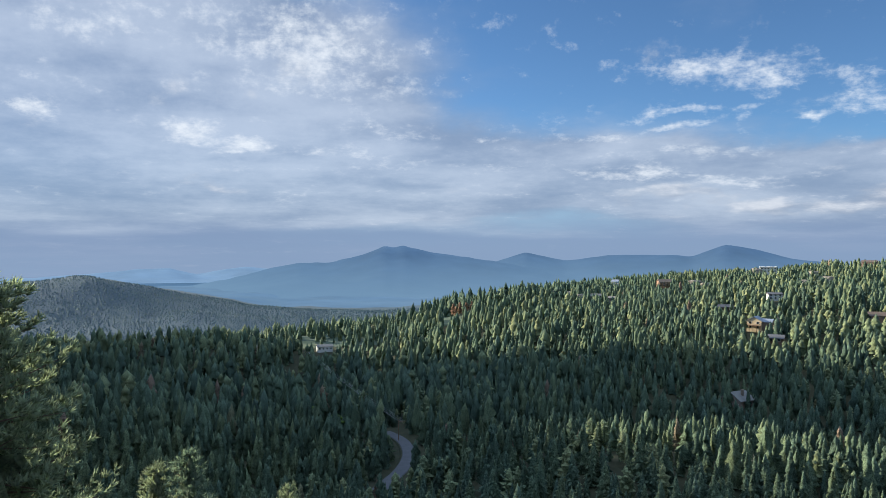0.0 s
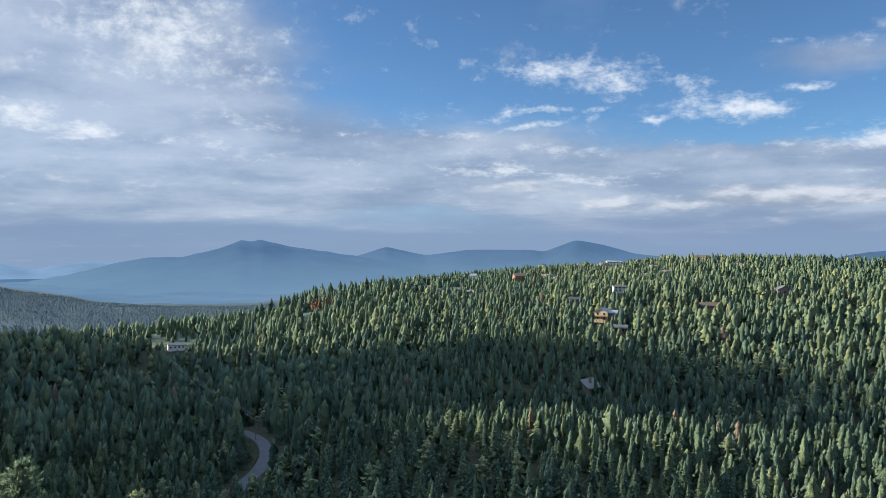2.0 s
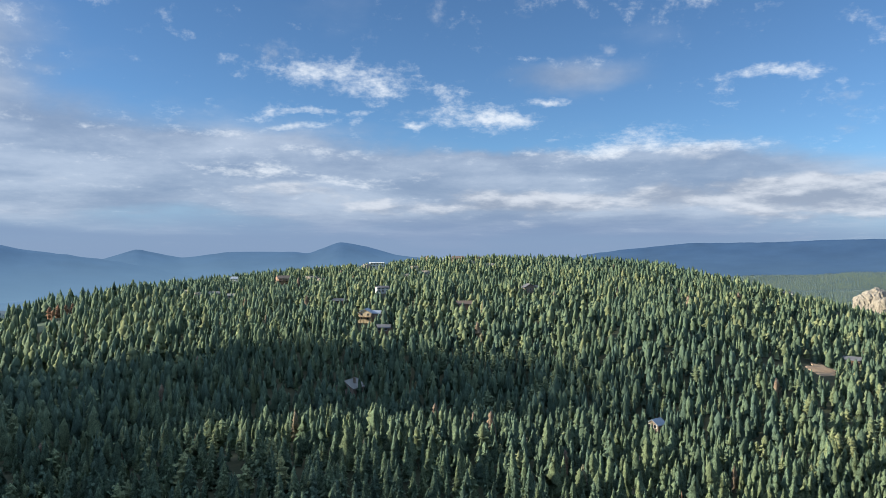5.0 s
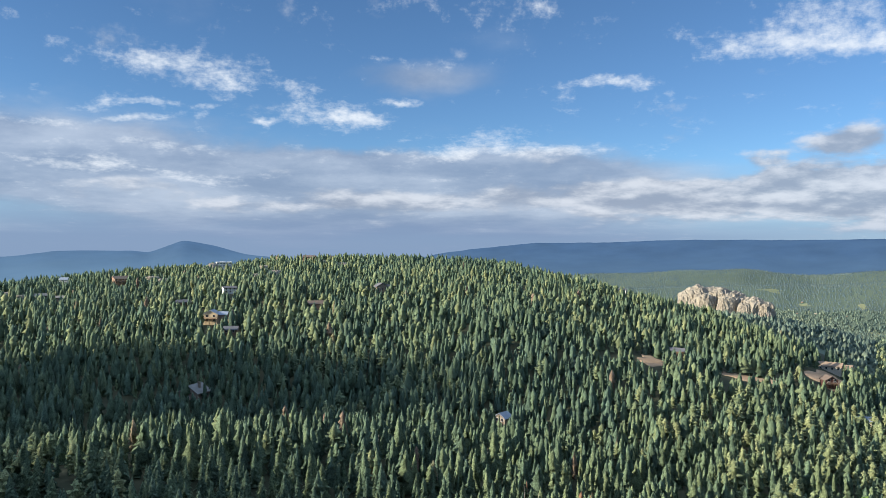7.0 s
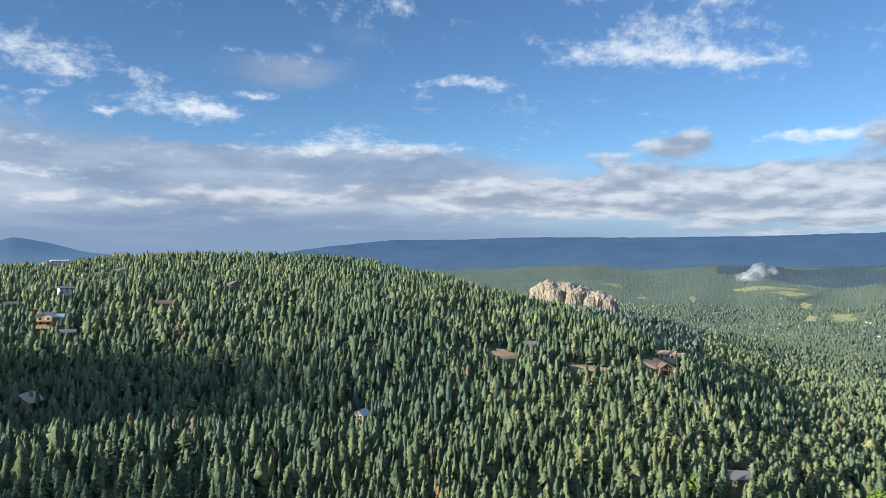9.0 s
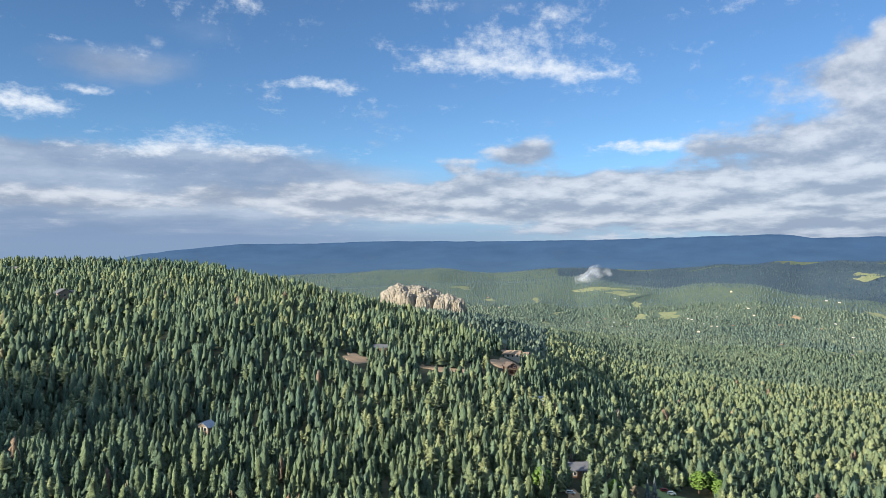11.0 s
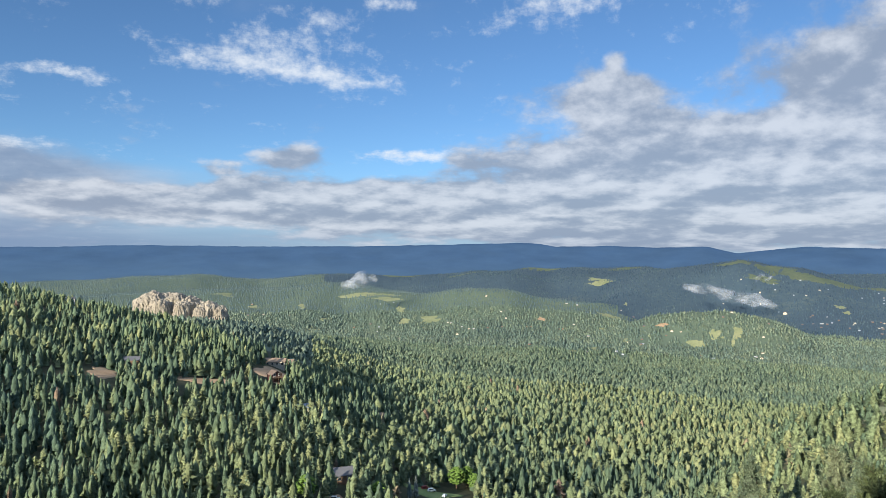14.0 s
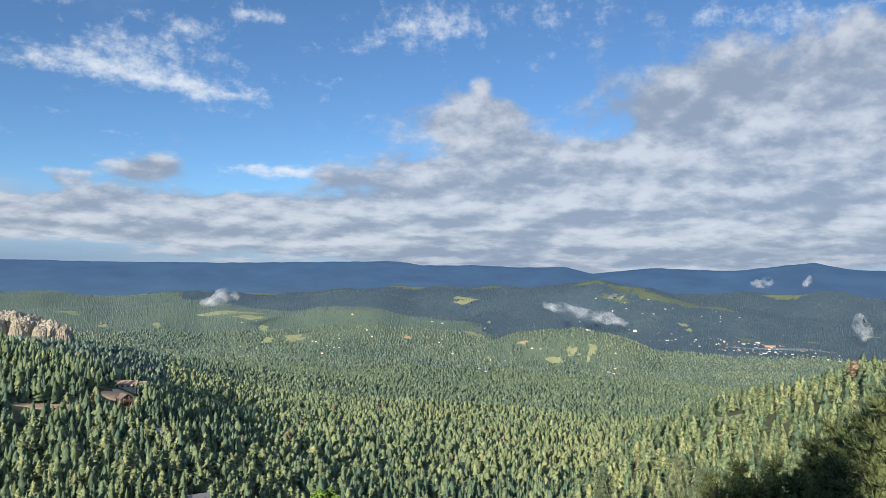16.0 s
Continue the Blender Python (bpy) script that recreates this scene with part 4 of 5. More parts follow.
    if chimney:
        part("chimney", boxes("chimney", M_STONE, (w * 0.2, w * 0.2 + 1, -0.5, 0.5, h, h + rise + 1.2), (w * 0.2 - 0.1, w * 0.2 + 1.1, -0.6, 0.6, h + rise + 1.2, h + rise + 1.4)), root)
    make_room(p, (max(w, d) * 0.5 + 3.2) * room, 1.15 * room)
    open_to_sun(p, 4.5 * room, 8 + 12 * room)
    return tagged(root, label, "house", "houses on the wooded slopes")


house(spot(-22.7, -5.75, 420, 560), "tall ochre wooden house with blue-grey roof and deck", 9, 9, 5.6, 2.4, M_TAN, M_SLATE, -14, "y", 2, (6, 7, 5.0, 1, M_STONE, M_SLATE), True, room=1.1)
house(spot(-23.9, -3.6, 540, 720), "white two-storey house with dark shingle roof", 10, 8, 4.4, 1.1, M_WHITE, M_SHINGLE, 12, "x", 2, (8, 7, 2.6, 1, M_CEDAR, M_RUST), room=1.1, lift=0.6)
house(spot(-23.5, -1.5, 780, 915), "white flat-roofed modern house on the ridge", 16, 9, 5.5, 0.5, M_WHITE, M_WHITE, 5, "x", 2, (8, 8, 4.0, -1, M_CREAM, M_SHINGLE), False, room=1.6, lift=4.0)
house(spot(-16.5, -2.85, 620, 860), "red-brown log house among pines", 13, 8, 4.5, 2.4, M_CEDAR, M_TAWNY, 20, "x", 2, None, True, room=0.9)
house(spot(-13.0, -2.8, 620, 860), "small white cabin with a grey roof", 7, 6, 4, 1.8, M_WHITE, M_SLATE, -20, "x", 1)
house(spot(-11.5, -3.75, 560, 860), "low cabin with a pale metal roof", 10, 7, 2.4, 1.5, M_STONE, M_WEATHERED, 10, "x", 1, room=0.6)
house(spot(-12.8, -3.9, 560, 860), "low shed with a pale grey roof", 10, 6, 2.2, 1.3, M_STONE, M_WEATHERED, -12, "x", 1, room=0.6)
house(spot(-20.6, -4.5, 520, 700), "grey-roofed cabin deep in trees", 11, 7, 2.8, 1.5, M_BROWN, M_SHINGLE, 16, "x", 1, room=0.6)
house(spot(-24.0, -6.6, 420, 560), "low brown house below the ochre one", 9, 7, 2.6, 1.6, M_BROWN, M_SHINGLE, -8, "x", 1, room=0.7)
house(spot(-30.1, -4.75, 460, 660), "low tan house with long brown roof", 12, 8, 2.8, 2.0, M_CEDAR, M_RUST, 8, "x", 1, room=0.75)
house(spot(-35.1, -3.5, 560, 800), "dark house with steep grey roof", 10, 8, 3.4, 2.8, M_STONE, M_SHINGLE, 20, "y", 1, (6, 6, 2.6, 1, M_STONE, M_SHINGLE), room=0.7)
house(spot(-29.7, -0.95, 840, 930), "brown house on the skyline", 13, 9, 4, 1.8, M_CEDAR, M_RUST, -8, "x", 1, room=1.2, lift=1.5)
house(spot(-31.4, -1.05, 840, 930), "brown cabin among skyline boulders", 9, 7, 3.6, 1.8, M_BROWN, M_RUST, 14, "x", 1, room=0.9)
house(spot(-21.5, -10.9, 300, 420) - Vector((0, 0, 2)), "hidden house with weathered grey gable roof", 11, 9, 4, 3.2, M_STONE, M_WEATHERED, -40, "y", 1, None, False, True, 0.45)
house(spot(9.0, -7.7, 480, 720), "long white house with a grey roof on the bench", 13, 8, 3.2, 1.4, M_WHITE, M_WEATHERED, 10, "x", 1, room=1.5)
house(spot(19.0, -7.9, 480, 720), "brown shed with a pale roof edge", 7, 5, 2.4, 1.0, M_BROWN, M_SHINGLE, -10, "x", 1, room=0.5)
house(spot(15.6, -6.4, 480, 740), "grey roofed cabin between tall pines", 8, 6, 2.6, 1.2, M_BROWN, M_SHINGLE, 15, "x", 1, room=0.5)
house(spot(-44.5, -13.3, 240, 400), "cabin with a pale blue-grey metal roof", 6, 5.5, 2.4, 1.9, M_STONE, M_SLATE, -35, "y", 1, room=0.65)
house(spot(-57.3, -7.9, 360, 560), "low house with grey shingle roof", 9, 7, 2.4, 1.6, M_BROWN, M_SHINGLE, -10, "x", 1, room=0.6)
house(spot(-67.3, -7.85, 420, 560), "long tan house with brown roof on the shoulder", 14, 8, 3.0, 2.0, M_CREAM, M_TAWNY, -12, "x", 1, (6, 6, 2.6, 1, M_CREAM, M_TAWNY), room=0.8)
house(spot(-67.2, -9.4, 380, 540), "dark red house with white deck and brown roof", 7, 6.5, 3.4, 2.0, M_RED, M_RUST, 28, "y", 2, None, True, room=0.8)
house(spot(-69.3, -11.7, 330, 460), "cabin with pale teal metal roof", 7, 5, 2.2, 1.4, M_CREAM, M_SLATE, 12, "x", 1, room=0.45)
house(spot(-75.1, -12.3, 330, 480), "brown roofed cottage with a white gable", 7, 6, 2.6, 2.2, M_WHITE, M_TAWNY, -30, "y", 1, room=0.5)
house(spot(-53.3, -3.0, 680, 800), "pale house on the crest", 8, 7, 4.5, 1.0, M_WHITE, M_SHINGLE, 0, "x", 1, room=0.8)
house(spot(-72.3, -16.7, 250, 400), "dark cabin between tall spruces by the drive", 8, 7, 3, 2.2, M_BROWN, M_SHINGLE, 15, "x", 1, room=0.6)


# ---- draped patches of road, lawn and bare earth ----
def draped(name, label, category, az, r, wa, wr, mat, lift=0.35, kind="structure", seed=51):
    """A ragged oval lying on the land."""
    rings, n = 9, 40
    verts, faces = [], []
    for k in range(rings + 1):
        for i in range(n):
            t = 2 * math.pi * i / n
            edge = 1 + 0.6 * float(value_noise(20 * math.cos(t), 20 * math.sin(t), 9, seed))
            f = k / rings * edge
            p = at(az + wa * f * math.cos(t), r + wr * f * math.sin(t), lift * (1 - 0.9 * (k == rings)) if k < rings else -0.3)
            verts.append(p)
    for k in range(rings):
        for i in range(n):
            faces.append((k * n + i, k * n + (i + 1) % n, (k + 1) * n + (i + 1) % n, (k + 1) * n + i))
    ob = new(name, mesh_of(name, verts, faces, mat, True))
    GLADES.append((az, r, wa * 0.95, wr * 0.95))
    return tagged(ob, label, category, kind=kind)


def radius_of(az, el, r0, r1):
    p = spot(az, el, r0, r1)
    return math.hypot(p.x, p.y)


for a, e, wa, wr, lo, hi, sd in ((-70.3, -5.75, 1.5, 44, 1000, 2400, 61), (-74.3, -3.0, 1.9, 40, 2100, 2900, 62), (-85, -6.6, 0.5, 50, 1200, 2100, 63), (-78.8, -4.9, 1.0, 60, 1600, 2500, 64),
                                 (-92.5, -4.4, 0.8, 50, 1700, 2600, 66), (-91.5, -1.6, 1.0, 60, 2700, 3250, 67), (-98.5, -6.2, 0.7, 45, 1200, 2000, 69), (-63.5, -3.0, 0.7, 60, 1900, 2600, 70)):
    draped("meadow", "bright green meadow in the valley forest", "meadow", a, radius_of(a, e, lo, hi), wa, wr * 0.5, M_GRASS, 0.6, seed=sd)
rgl = random.Random(12)
for k in range(34):
    a = rgl.uniform(-121, -63)
    r = radius_of(a, -rgl.uniform(3.2, 7.6), 1150, 2700)
    draped("clearing", "small dry clearing in the valley forest", "clearing", a, r, rgl.uniform(0.15, 0.5), rgl.uniform(9, 24), rgl.choice((M_GRASS, M_GRASS, M_DIRT)), 0.5, seed=80 + k)
for a, e, wa, wr, lo, hi in ((-101.6, -0.25, 1.5, 40, 2500, 2840), (-103.6, -0.75, 2.0, 50, 2500, 2820), (-105.8, -1.25, 1.7, 40, 2500, 2800), (-107.8, -1.65, 1.7, 30, 2500, 2800), (-110.2, -1.95, 1.3, 25, 2500, 2800),
                             (-103.0, -1.4, 0.9, 20, 2500, 2780), (-87.0, -0.9, 1.8, 30, 3200, 3380), (-93.6, -0.8, 1.3, 30, 3200, 3380), (-82.0, -1.35, 1.6, 25, 3200, 3380), (-76.5, -1.5, 1.4, 25, 3200, 3380), (-114.5, -1.0, 1.2, 20, 3150, 3340)):
    draped("meadow", "olive grassy slope on a far hill", "meadow", a, radius_of(a, e, lo, hi), wa, wr, M_OLIVE, 0.6, seed=int(-a * 3))
for a, e, wa, wr, lo, hi in ((-91.9, -1.95, 0.8, 25, 2650, 3040), (-75.6, -3.15, 1.4, 22, 2000, 2260)):
    draped("meadow", "dry yellow meadow on a valley rise", "meadow", a, radius_of(a, e, lo, hi), wa, wr, M_GRASS, 0.6, seed=int(-a * 3))
draped("clearing", "pale paved lots of the small town", "clearing", -114.4, radius_of(-114.4, -4.6, 2150, 2750), 2.8, 30, M_LOT, 0.6, seed=131)
draped("meadow", "town playing field", "meadow", -112.1, radius_of(-112.1, -4.1, 2150, 2750), 0.6, 22, M_OLIVE, 0.8, seed=132)
draped("clearing", "bare orange earth on the forest slope", "clearing", -55.4, radius_of(-55.4, -8.3, 360, 520), 1.0, 12, M_DIRT, 0.3, seed=71)
draped("clearing", "gravel yard round the shoulder houses", "clearing", -67.4, radius_of(-67.3, -8.4, 380, 520), 1.5, 26, M_DIRT, 0.3, seed=72)
draped("clearing", "dirt track bank below the shoulder", "clearing", -62.0, radius_of(-62, -9.2, 340, 480), 2.2, 7, M_DIRT, 0.3, seed=73)
for _a, _e, _lo, _hi, _w in ((-55.4, -8.3, 360, 520, 9), (-54.9, -8.2, 360, 520, 8), (-67.4, -8.7, 380, 520, 9), (-66.6, -8.9, 380, 520, 8), (-62.0, -9.2, 340, 480, 6), (-60.8, -9.3, 340, 480, 6), (-63.2, -9.1, 340, 480, 6)):
    make_room(at(_a, radius_of(_a, _e, _lo, _hi)), _w, 1.3)
    open_to_sun(at(_a, radius_of(_a, _e, _lo, _hi)), 7.0, 24)
draped("clearing", "pale lawn behind the bench house", "clearing", 10.2, radius_of(10.2, -7.2, 480, 740), 0.8, 14, M_GRASS, 0.3, seed=74)
draped("lawn", "mown green lawn at the valley edge", "lawn", -79.0, radius_of(-79.0, -17.6, 270, 380), 2.0, 9, M_LAWN, 0.3, seed=75)
draped("clearing", "dirt drive beside the lawn", "clearing", -72.0, radius_of(-72.0, -18.0, 240, 380), 0.9, 6, M_DIRT, 0.3, seed=78)
for _a, _e in ((-79.0, -17.6), (-78.0, -17.7), (-80.2, -17.6), (-81.3, -17.1), (-72.0, -18.0)):
    for _r in range(236, int(radius_of(_a, _e, 240, 380)) + 4, 5):
        CLEAR.append((*(heading(_a) * _r).xy, 5.5 if _a < -75 else 4.0))
_r = radius_of(-1.3, -5.1, 520, 760)
for _k in (0, 9, 18):
    CLEAR.append((*(heading(-1.4) * (_r - _k)).xy, 9.0))
draped("clearing", "dry yellow grass on the side ridge", "clearing", -110.6, 140, 1.1, 8, M_GRASS, 0.25, seed=76)
draped("clearing", "stony bare patch on the side ridge", "clearing", -104.0, 200, 1.2, 12, M_DIRT, 0.25, seed=77)

ROAD = [(5.2, 246), (4.2, 262), (3.2, 280), (2.65, 300), (2.75, 318), (3.3, 334), (4.4, 350)]


def smooth_path(pts, n):
    """A soft curve through places in the plan."""
    p = [at(a, r) for a, r in pts]
    out = []
    for i in range(len(p) - 1):
        a, b, c, d = p[max(0, i - 1)], p[i], p[i + 1], p[min(len(p) - 1, i + 2)]
        for k in range(n):
            t = k / n
            out.append(0.5 * (2 * b + (c - a) * t + (2 * a - 5 * b + 4 * c - d) * t * t + (3 * b - a - 3 * c + d) * t ** 3))
    return out + [p[-1]]


def build_road():
    path = smooth_path(ROAD, 8)
    zs = softened_open([float(ground(p.x, p.y)) for p in path], 9)
    for (name, half, lift, mat, lab) in (("road_shoulder", 3.1, 0.25, M_GROUND, "gravel verge along the road"), ("road", 2.4, 0.5, M_ASPHALT, "grey asphalt road bending through the forest")):
        verts, faces = [], []
        for i, p in enumerate(path):
            t = (path[min(i + 1, len(path) - 1)] - path[max(0, i - 1)])
            s = Vector((-t.y, t.x, 0)).normalized()
            for o in (-half - 1.5, -half, -half * 0.33, half * 0.33, half, half + 1.5):
                edge = abs(o) > half
                q = p + s * o
                verts.append((q.x, q.y, zs[i] + lift - (1.2 if edge else 0)))
        for i in range(len(path) - 1):
            for k in range(5):
                faces.append((i * 6 + k, i * 6 + k + 1, i * 6 + k + 7, i * 6 + k + 6))
        tagged(new(name, mesh_of(name, verts, faces, mat, False)), lab, "road", kind="structure")
    for p in path:
        CLEAR.append((p.x, p.y, 6.0))
    for az, r, rad in ((3.6, 240, 6), (3.4, 252, 6), (2.6, 262, 6.5), (2.2, 278, 6), (2.4, 292, 5), (3.9, 228, 6), (3.4, 292, 5), (4.4, 268, 5)):
        h = heading(az) * r
        CLEAR.append((h.x, h.y, rad))


def softened_open(v, n):
    v = np.array(v)
    return np.convolve(np.pad(v, n // 2, "edge"), np.ones(n) / n, "valid")


build_road()


# ---- rocks ----
def boulder(size, seed, sub=4, flute=0.5):
    """Weathered granite: a lump cut by upright cracks and rough relief."""
    bm = bmesh.new()
    bmesh.ops.create_icosphere(bm, subdivisions=sub, radius=1.0)
    for v in bm.verts:
        p = v.co.copy()
        q = Vector((p.x * 2.2 + seed, p.y * 2.2, p.z * 0.5))
        crack = abs(noise.noise(q * 1.3)) * flute * 0.5
        lump = noise.fractal(p * 1.3 + Vector((seed, 0, 0)), 0.9, 2.2, 7) * 0.16
        q2 = Vector((p.x * 1.6 + seed, p.y * 1.6, p.z * 1.1))
        lump += 0.20 * (0.35 - abs(noise.noise(q2 * 1.5))) + 0.10 * (0.3 - abs(noise.noise(q2 * 3.7))) + 0.05 * (0.3 - abs(noise.noise(q2 * 8.3)))
        p *= 1 + lump - (0.05 - crack if crack < 0.05 else 0) * 2.0
        p.z = p.z if p.z < 0.5 else 0.5 + (p.z - 0.5) * 0.4
        v.co = Vector((p.x * size[0], p.y * size[1], p.z * size[2]))
    return bm_mesh("rock", bm, M_ROCK)


def outcrop(label, lumps, group="granite outcrops"):
    """lumps: azimuth, distance, top elevation, size, seed, detail."""
    root = new("rock_outcrop")
    a, r = lumps[0][0], lumps[0][1]
    root.matrix_basis = pose(*at(a, r))
    for az, dist, el, size, seed, sub in lumps:
        h = heading(az) * dist
        top = dist * math.tan(math.radians(el))
        o = part("rock", boulder(size, seed, sub), root)
        o.matrix_basis = root.matrix_basis.inverted() @ pose(h.x, h.y, top - size[2] * 0.83, 0, 0, az)
        CLEAR.append((h.x, h.y, size[0] * 0.8))
    return tagged(root, label, "rock outcrop", group)


outcrop("tall pale granite crag above the forest", [(-58.7, 900, -2.5, (22, 22, 42), 1, 5), (-59.9, 905, -2.45, (22, 24, 42), 2, 5), (-61.1, 895, -2.85, (17, 22, 38), 3, 5), (-62.4, 885, -3.3, (15, 18, 30), 4, 5), (-63.2, 880, -3.65, (10, 14, 22), 5, 5),
                                                     (-57.9, 895, -3.0, (10, 12, 30), 6, 4), (-61.8, 872, -3.75, (8, 8, 24), 8, 4), (-60.5, 876, -3.3, (9, 8, 26), 9, 4), (-59.2, 878, -3.1, (9, 8, 28), 10, 4)])


def ridge_rocks(label, rows):
    """Boulders half sunk in the slope: azimuth, elevation, size, seed."""
    lumps = []
    for az, el, size, seed in rows:
        p = spot(az, el, 560, 935)
        r = math.hypot(p.x, p.y)
        lumps.append((az, r, math.degrees(math.atan2(p.z + 0.95 * size[2], r)), size, seed, 3))
        make_room(p, size[0] + 2.5, 0.8)
    return outcrop(label, lumps)


ridge_rocks("pale boulders on the far ridge", [(-4.1, -3.2, (6, 4, 5), 11), (-3.4, -3.3, (4, 4, 4), 12), (-5.4, -3.1, (5, 4, 4.5), 13)])
ridge_rocks("weathered boulders below the skyline houses", [(-30.6, -1.3, (6, 4, 4), 21), (-28.6, -1.25, (5, 4, 4), 22), (-32.2, -1.5, (5, 4, 3.5), 23)])
ridge_rocks("grey boulders among the upper pines", [(-26.4, -1.7, (5, 4, 3.5), 24), (-27.2, -2.1, (6, 4, 4), 25), (-25.8, -2.3, (4, 3, 3), 26)])
ridge_rocks("pale stones on the western slope", [(-9.6, -3.4, (5, 3, 3.5), 27), (-10.4, -3.6, (4, 3, 3), 28), (-8.2, -3.3, (4, 3, 3), 29)])
ridge_rocks("pale ledge of granite in the forest", [(-18.6, -2.5, (6, 4, 4), 30), (-19.3, -2.6, (4, 3, 3), 31)])
outcrop("rock ledge under the ridge house", [(-22.7, 850, -1.25, (6, 5, 10), 14, 3), (-22.2, 845, -1.55, (5, 4, 8), 15, 3)])
p_ = spot(17.2, -8.6, 440, 700)
outcrop("grey boulders in the dark slope", [(17.2, math.hypot(p_.x, p_.y), -8.15, (5, 4, 5), 16, 3), (16.5, math.hypot(p_.x, p_.y), -8.3, (4, 3, 4), 17, 3)])


# ---- far houses of the valley and the small town ----
def cabin(w, d, h, rise, wall, roof, along, label):
    root = new("house")
    part("wall", gabled_walls("wall", w, d, h, rise, wall, along), root)
    part("roof", gable("roof", w, d, h, rise, 0.7, roof, 0.4, along), root)
    return tagged(root, label, "house", "far houses in the valley")


def far_houses():
    rng = random.Random(77)
    kinds = [cabin(8, 6, 2.6, 1.6, M_WHITE_SHADED, M_SLATE, "x", "white far house with a metal roof"), cabin(10, 8, 4, 2.5, M_CREAM, M_RUST, "y", "tan far house with a brown roof"),
             cabin(11, 6, 2.6, 1.3, M_CREAM, M_WHITE_SHADED, "x", "long tan building with a pale roof"), cabin(10, 7, 3.5, 2, M_BROWN, M_SHINGLE, "x", "brown far cabin in the trees")]
    rows = []
    for _ in range(90):
        az = max(-119.5, min(-104, rng.gauss(-112.8, 3.4)))
        rows.append((az, -3.75 - 0.07 * (-104 - az) - rng.uniform(-0.1, 0.7), 2100, 2800, rng.choice((0, 1, 2, 3, 3))))
    for _ in range(60):
        rows.append((rng.uniform(-104, -64), -rng.uniform(3.0, 7.2), 1300, 2900, rng.choice((0, 1, 1, 2, 3, 3, 3))))
    for _ in range(16):
        rows.append((rng.uniform(-112, -99), -rng.uniform(1.4, 3.0), 2500, 3300, rng.choice((0, 0, 1))))
    first = set()
    for az, el, lo, hi, k in rows:
        p = spot(az, el, lo, hi)
        m = pose(p.x, p.y, p.z, 0, 0, az + rng.uniform(-35, 35))
        if k in first:
            copy_thing(kinds[k], m).scale = (rng.uniform(0.32, 0.58),) * 3
        else:
            first.add(k)
            kinds[k].matrix_basis = m
        make_room(p, 10, 1.1)
    p = spot(-113.6, -4.5, 2150, 2750)
    big = cabin(28, 12, 4, 1.6, M_ORANGE, M_ORANGE, "x", "long tan orange town building")
    big.matrix_basis = pose(p.x, p.y, p.z, 0, 0, -108)
    make_room(p, 28, 1.5)


far_houses()


# ---- power line over the ravine ----
def power_line():
    a, b = spot(10.4, -8.6, 420, 700) + Vector((0, 0, 10)), at(3.4, 330, 9)
    root = new("power_line")
    root.matrix_basis = pose(*((a + b) / 2))
    for k in range(3):
        cu = bpy.data.curves.new("wire", "CURVE")
        cu.dimensions, cu.bevel_depth, cu.bevel_resolution = "3D", 0.035, 1
        sp = cu.splines.new("POLY")
        sp.points.add(20)
        for i in range(21):
            t = i / 20
            p = a.lerp(b, t) - (a + b) / 2 + Vector((1.3 * k, 0.4 * k, -6 * t * (1 - t)))
            sp.points[i].co = (*p, 1)
        cu.materials.append(M_WIRE)
        part("wire", cu, root)
    for q in (a, b):
        part("pole", boxes("pole", M_BROWN, (q.x - 0.16, q.x + 0.16, q.y - 0.16, q.y + 0.16, q.z - 12, q.z + 0.3)), root).matrix_basis = root.matrix_basis.inverted()
        part("crossarm", boxes("crossarm", M_BROWN, (q.x - 0.4, q.x + 3, q.y - 0.1, q.y + 0.1, q.z - 0.35, q.z - 0.15)), root).matrix_basis = root.matrix_basis.inverted()
    tagged(root, "power line with three pale cables over the ravine", "power line")


power_line()


# ---- wisps of mist over the valley ----
def mist(a, b, r, wide, seed, label):
    """A thin bank from one (azimuth, elevation) to another: nested ragged bodies, densest in the middle."""
    bm = bmesh.new()
    p, q = [heading(k[0]) * r + Vector((0, 0, r * math.tan(math.radians(k[1])))) for k in (a, b)]
    half, mid = (q - p) / 2, (p + q) / 2
    u = half.normalized()
    v = heading((a[0] + b[0]) / 2)
    w = u.cross(v)
    for size in (1.0, 0.6):
        g = bmesh.ops.create_icosphere(bm, subdivisions=4, radius=1.0)
        for k in g["verts"]:
            o = k.co.copy()
            along = half.length / wide
            n = Vector((o.x * along * 0.55 + seed * 7.3, o.y, o.z * 1.2))
            grow = max(0.1, 1 + 0.9 * noise.fractal(n, 0.6, 2.1, 6))
            bend = 0.8 * noise.noise(Vector((o.x * along * 0.3 + seed * 3.1, 0, 0)))
            k.co = mid + half * o.x * (0.75 + 0.25 * size) * (0.9 + 0.1 * grow) + v * o.y * wide * size * grow + w * wide * (o.z * size * grow * 0.8 + bend)
    ob = new("mist", bm_mesh("mist", bm, M_MIST))
    for f in ob.data.polygons:
        f.use_smooth = True
    return tagged(ob, label, "mist", kind="stuff")


mist((-72.0, -2.3), (-74.8, -1.8), 2050, 19, 1, "white wisp of mist above the valley hill")
mist((-97.4, -1.9), (-104.0, -3.2), 2320, 20, 2, "white mist bank lying on the dark hill")
mist((-119.4, -3.8), (-119.1, -1.9), 2400, 24, 4, "rising white mist beyond the town")
mist((-102.4, -1.5), (-103.6, -1.2), 2450, 12, 7, "faint mist on the grassy hill")
mist((-112.2, -0.1), (-113.8, 0.1), 3340, 22, 5, "small white mist puff at the far range")
mist((-115.6, -0.2), (-116.2, 0.5), 3350, 14, 6, "small rising mist at the far range")


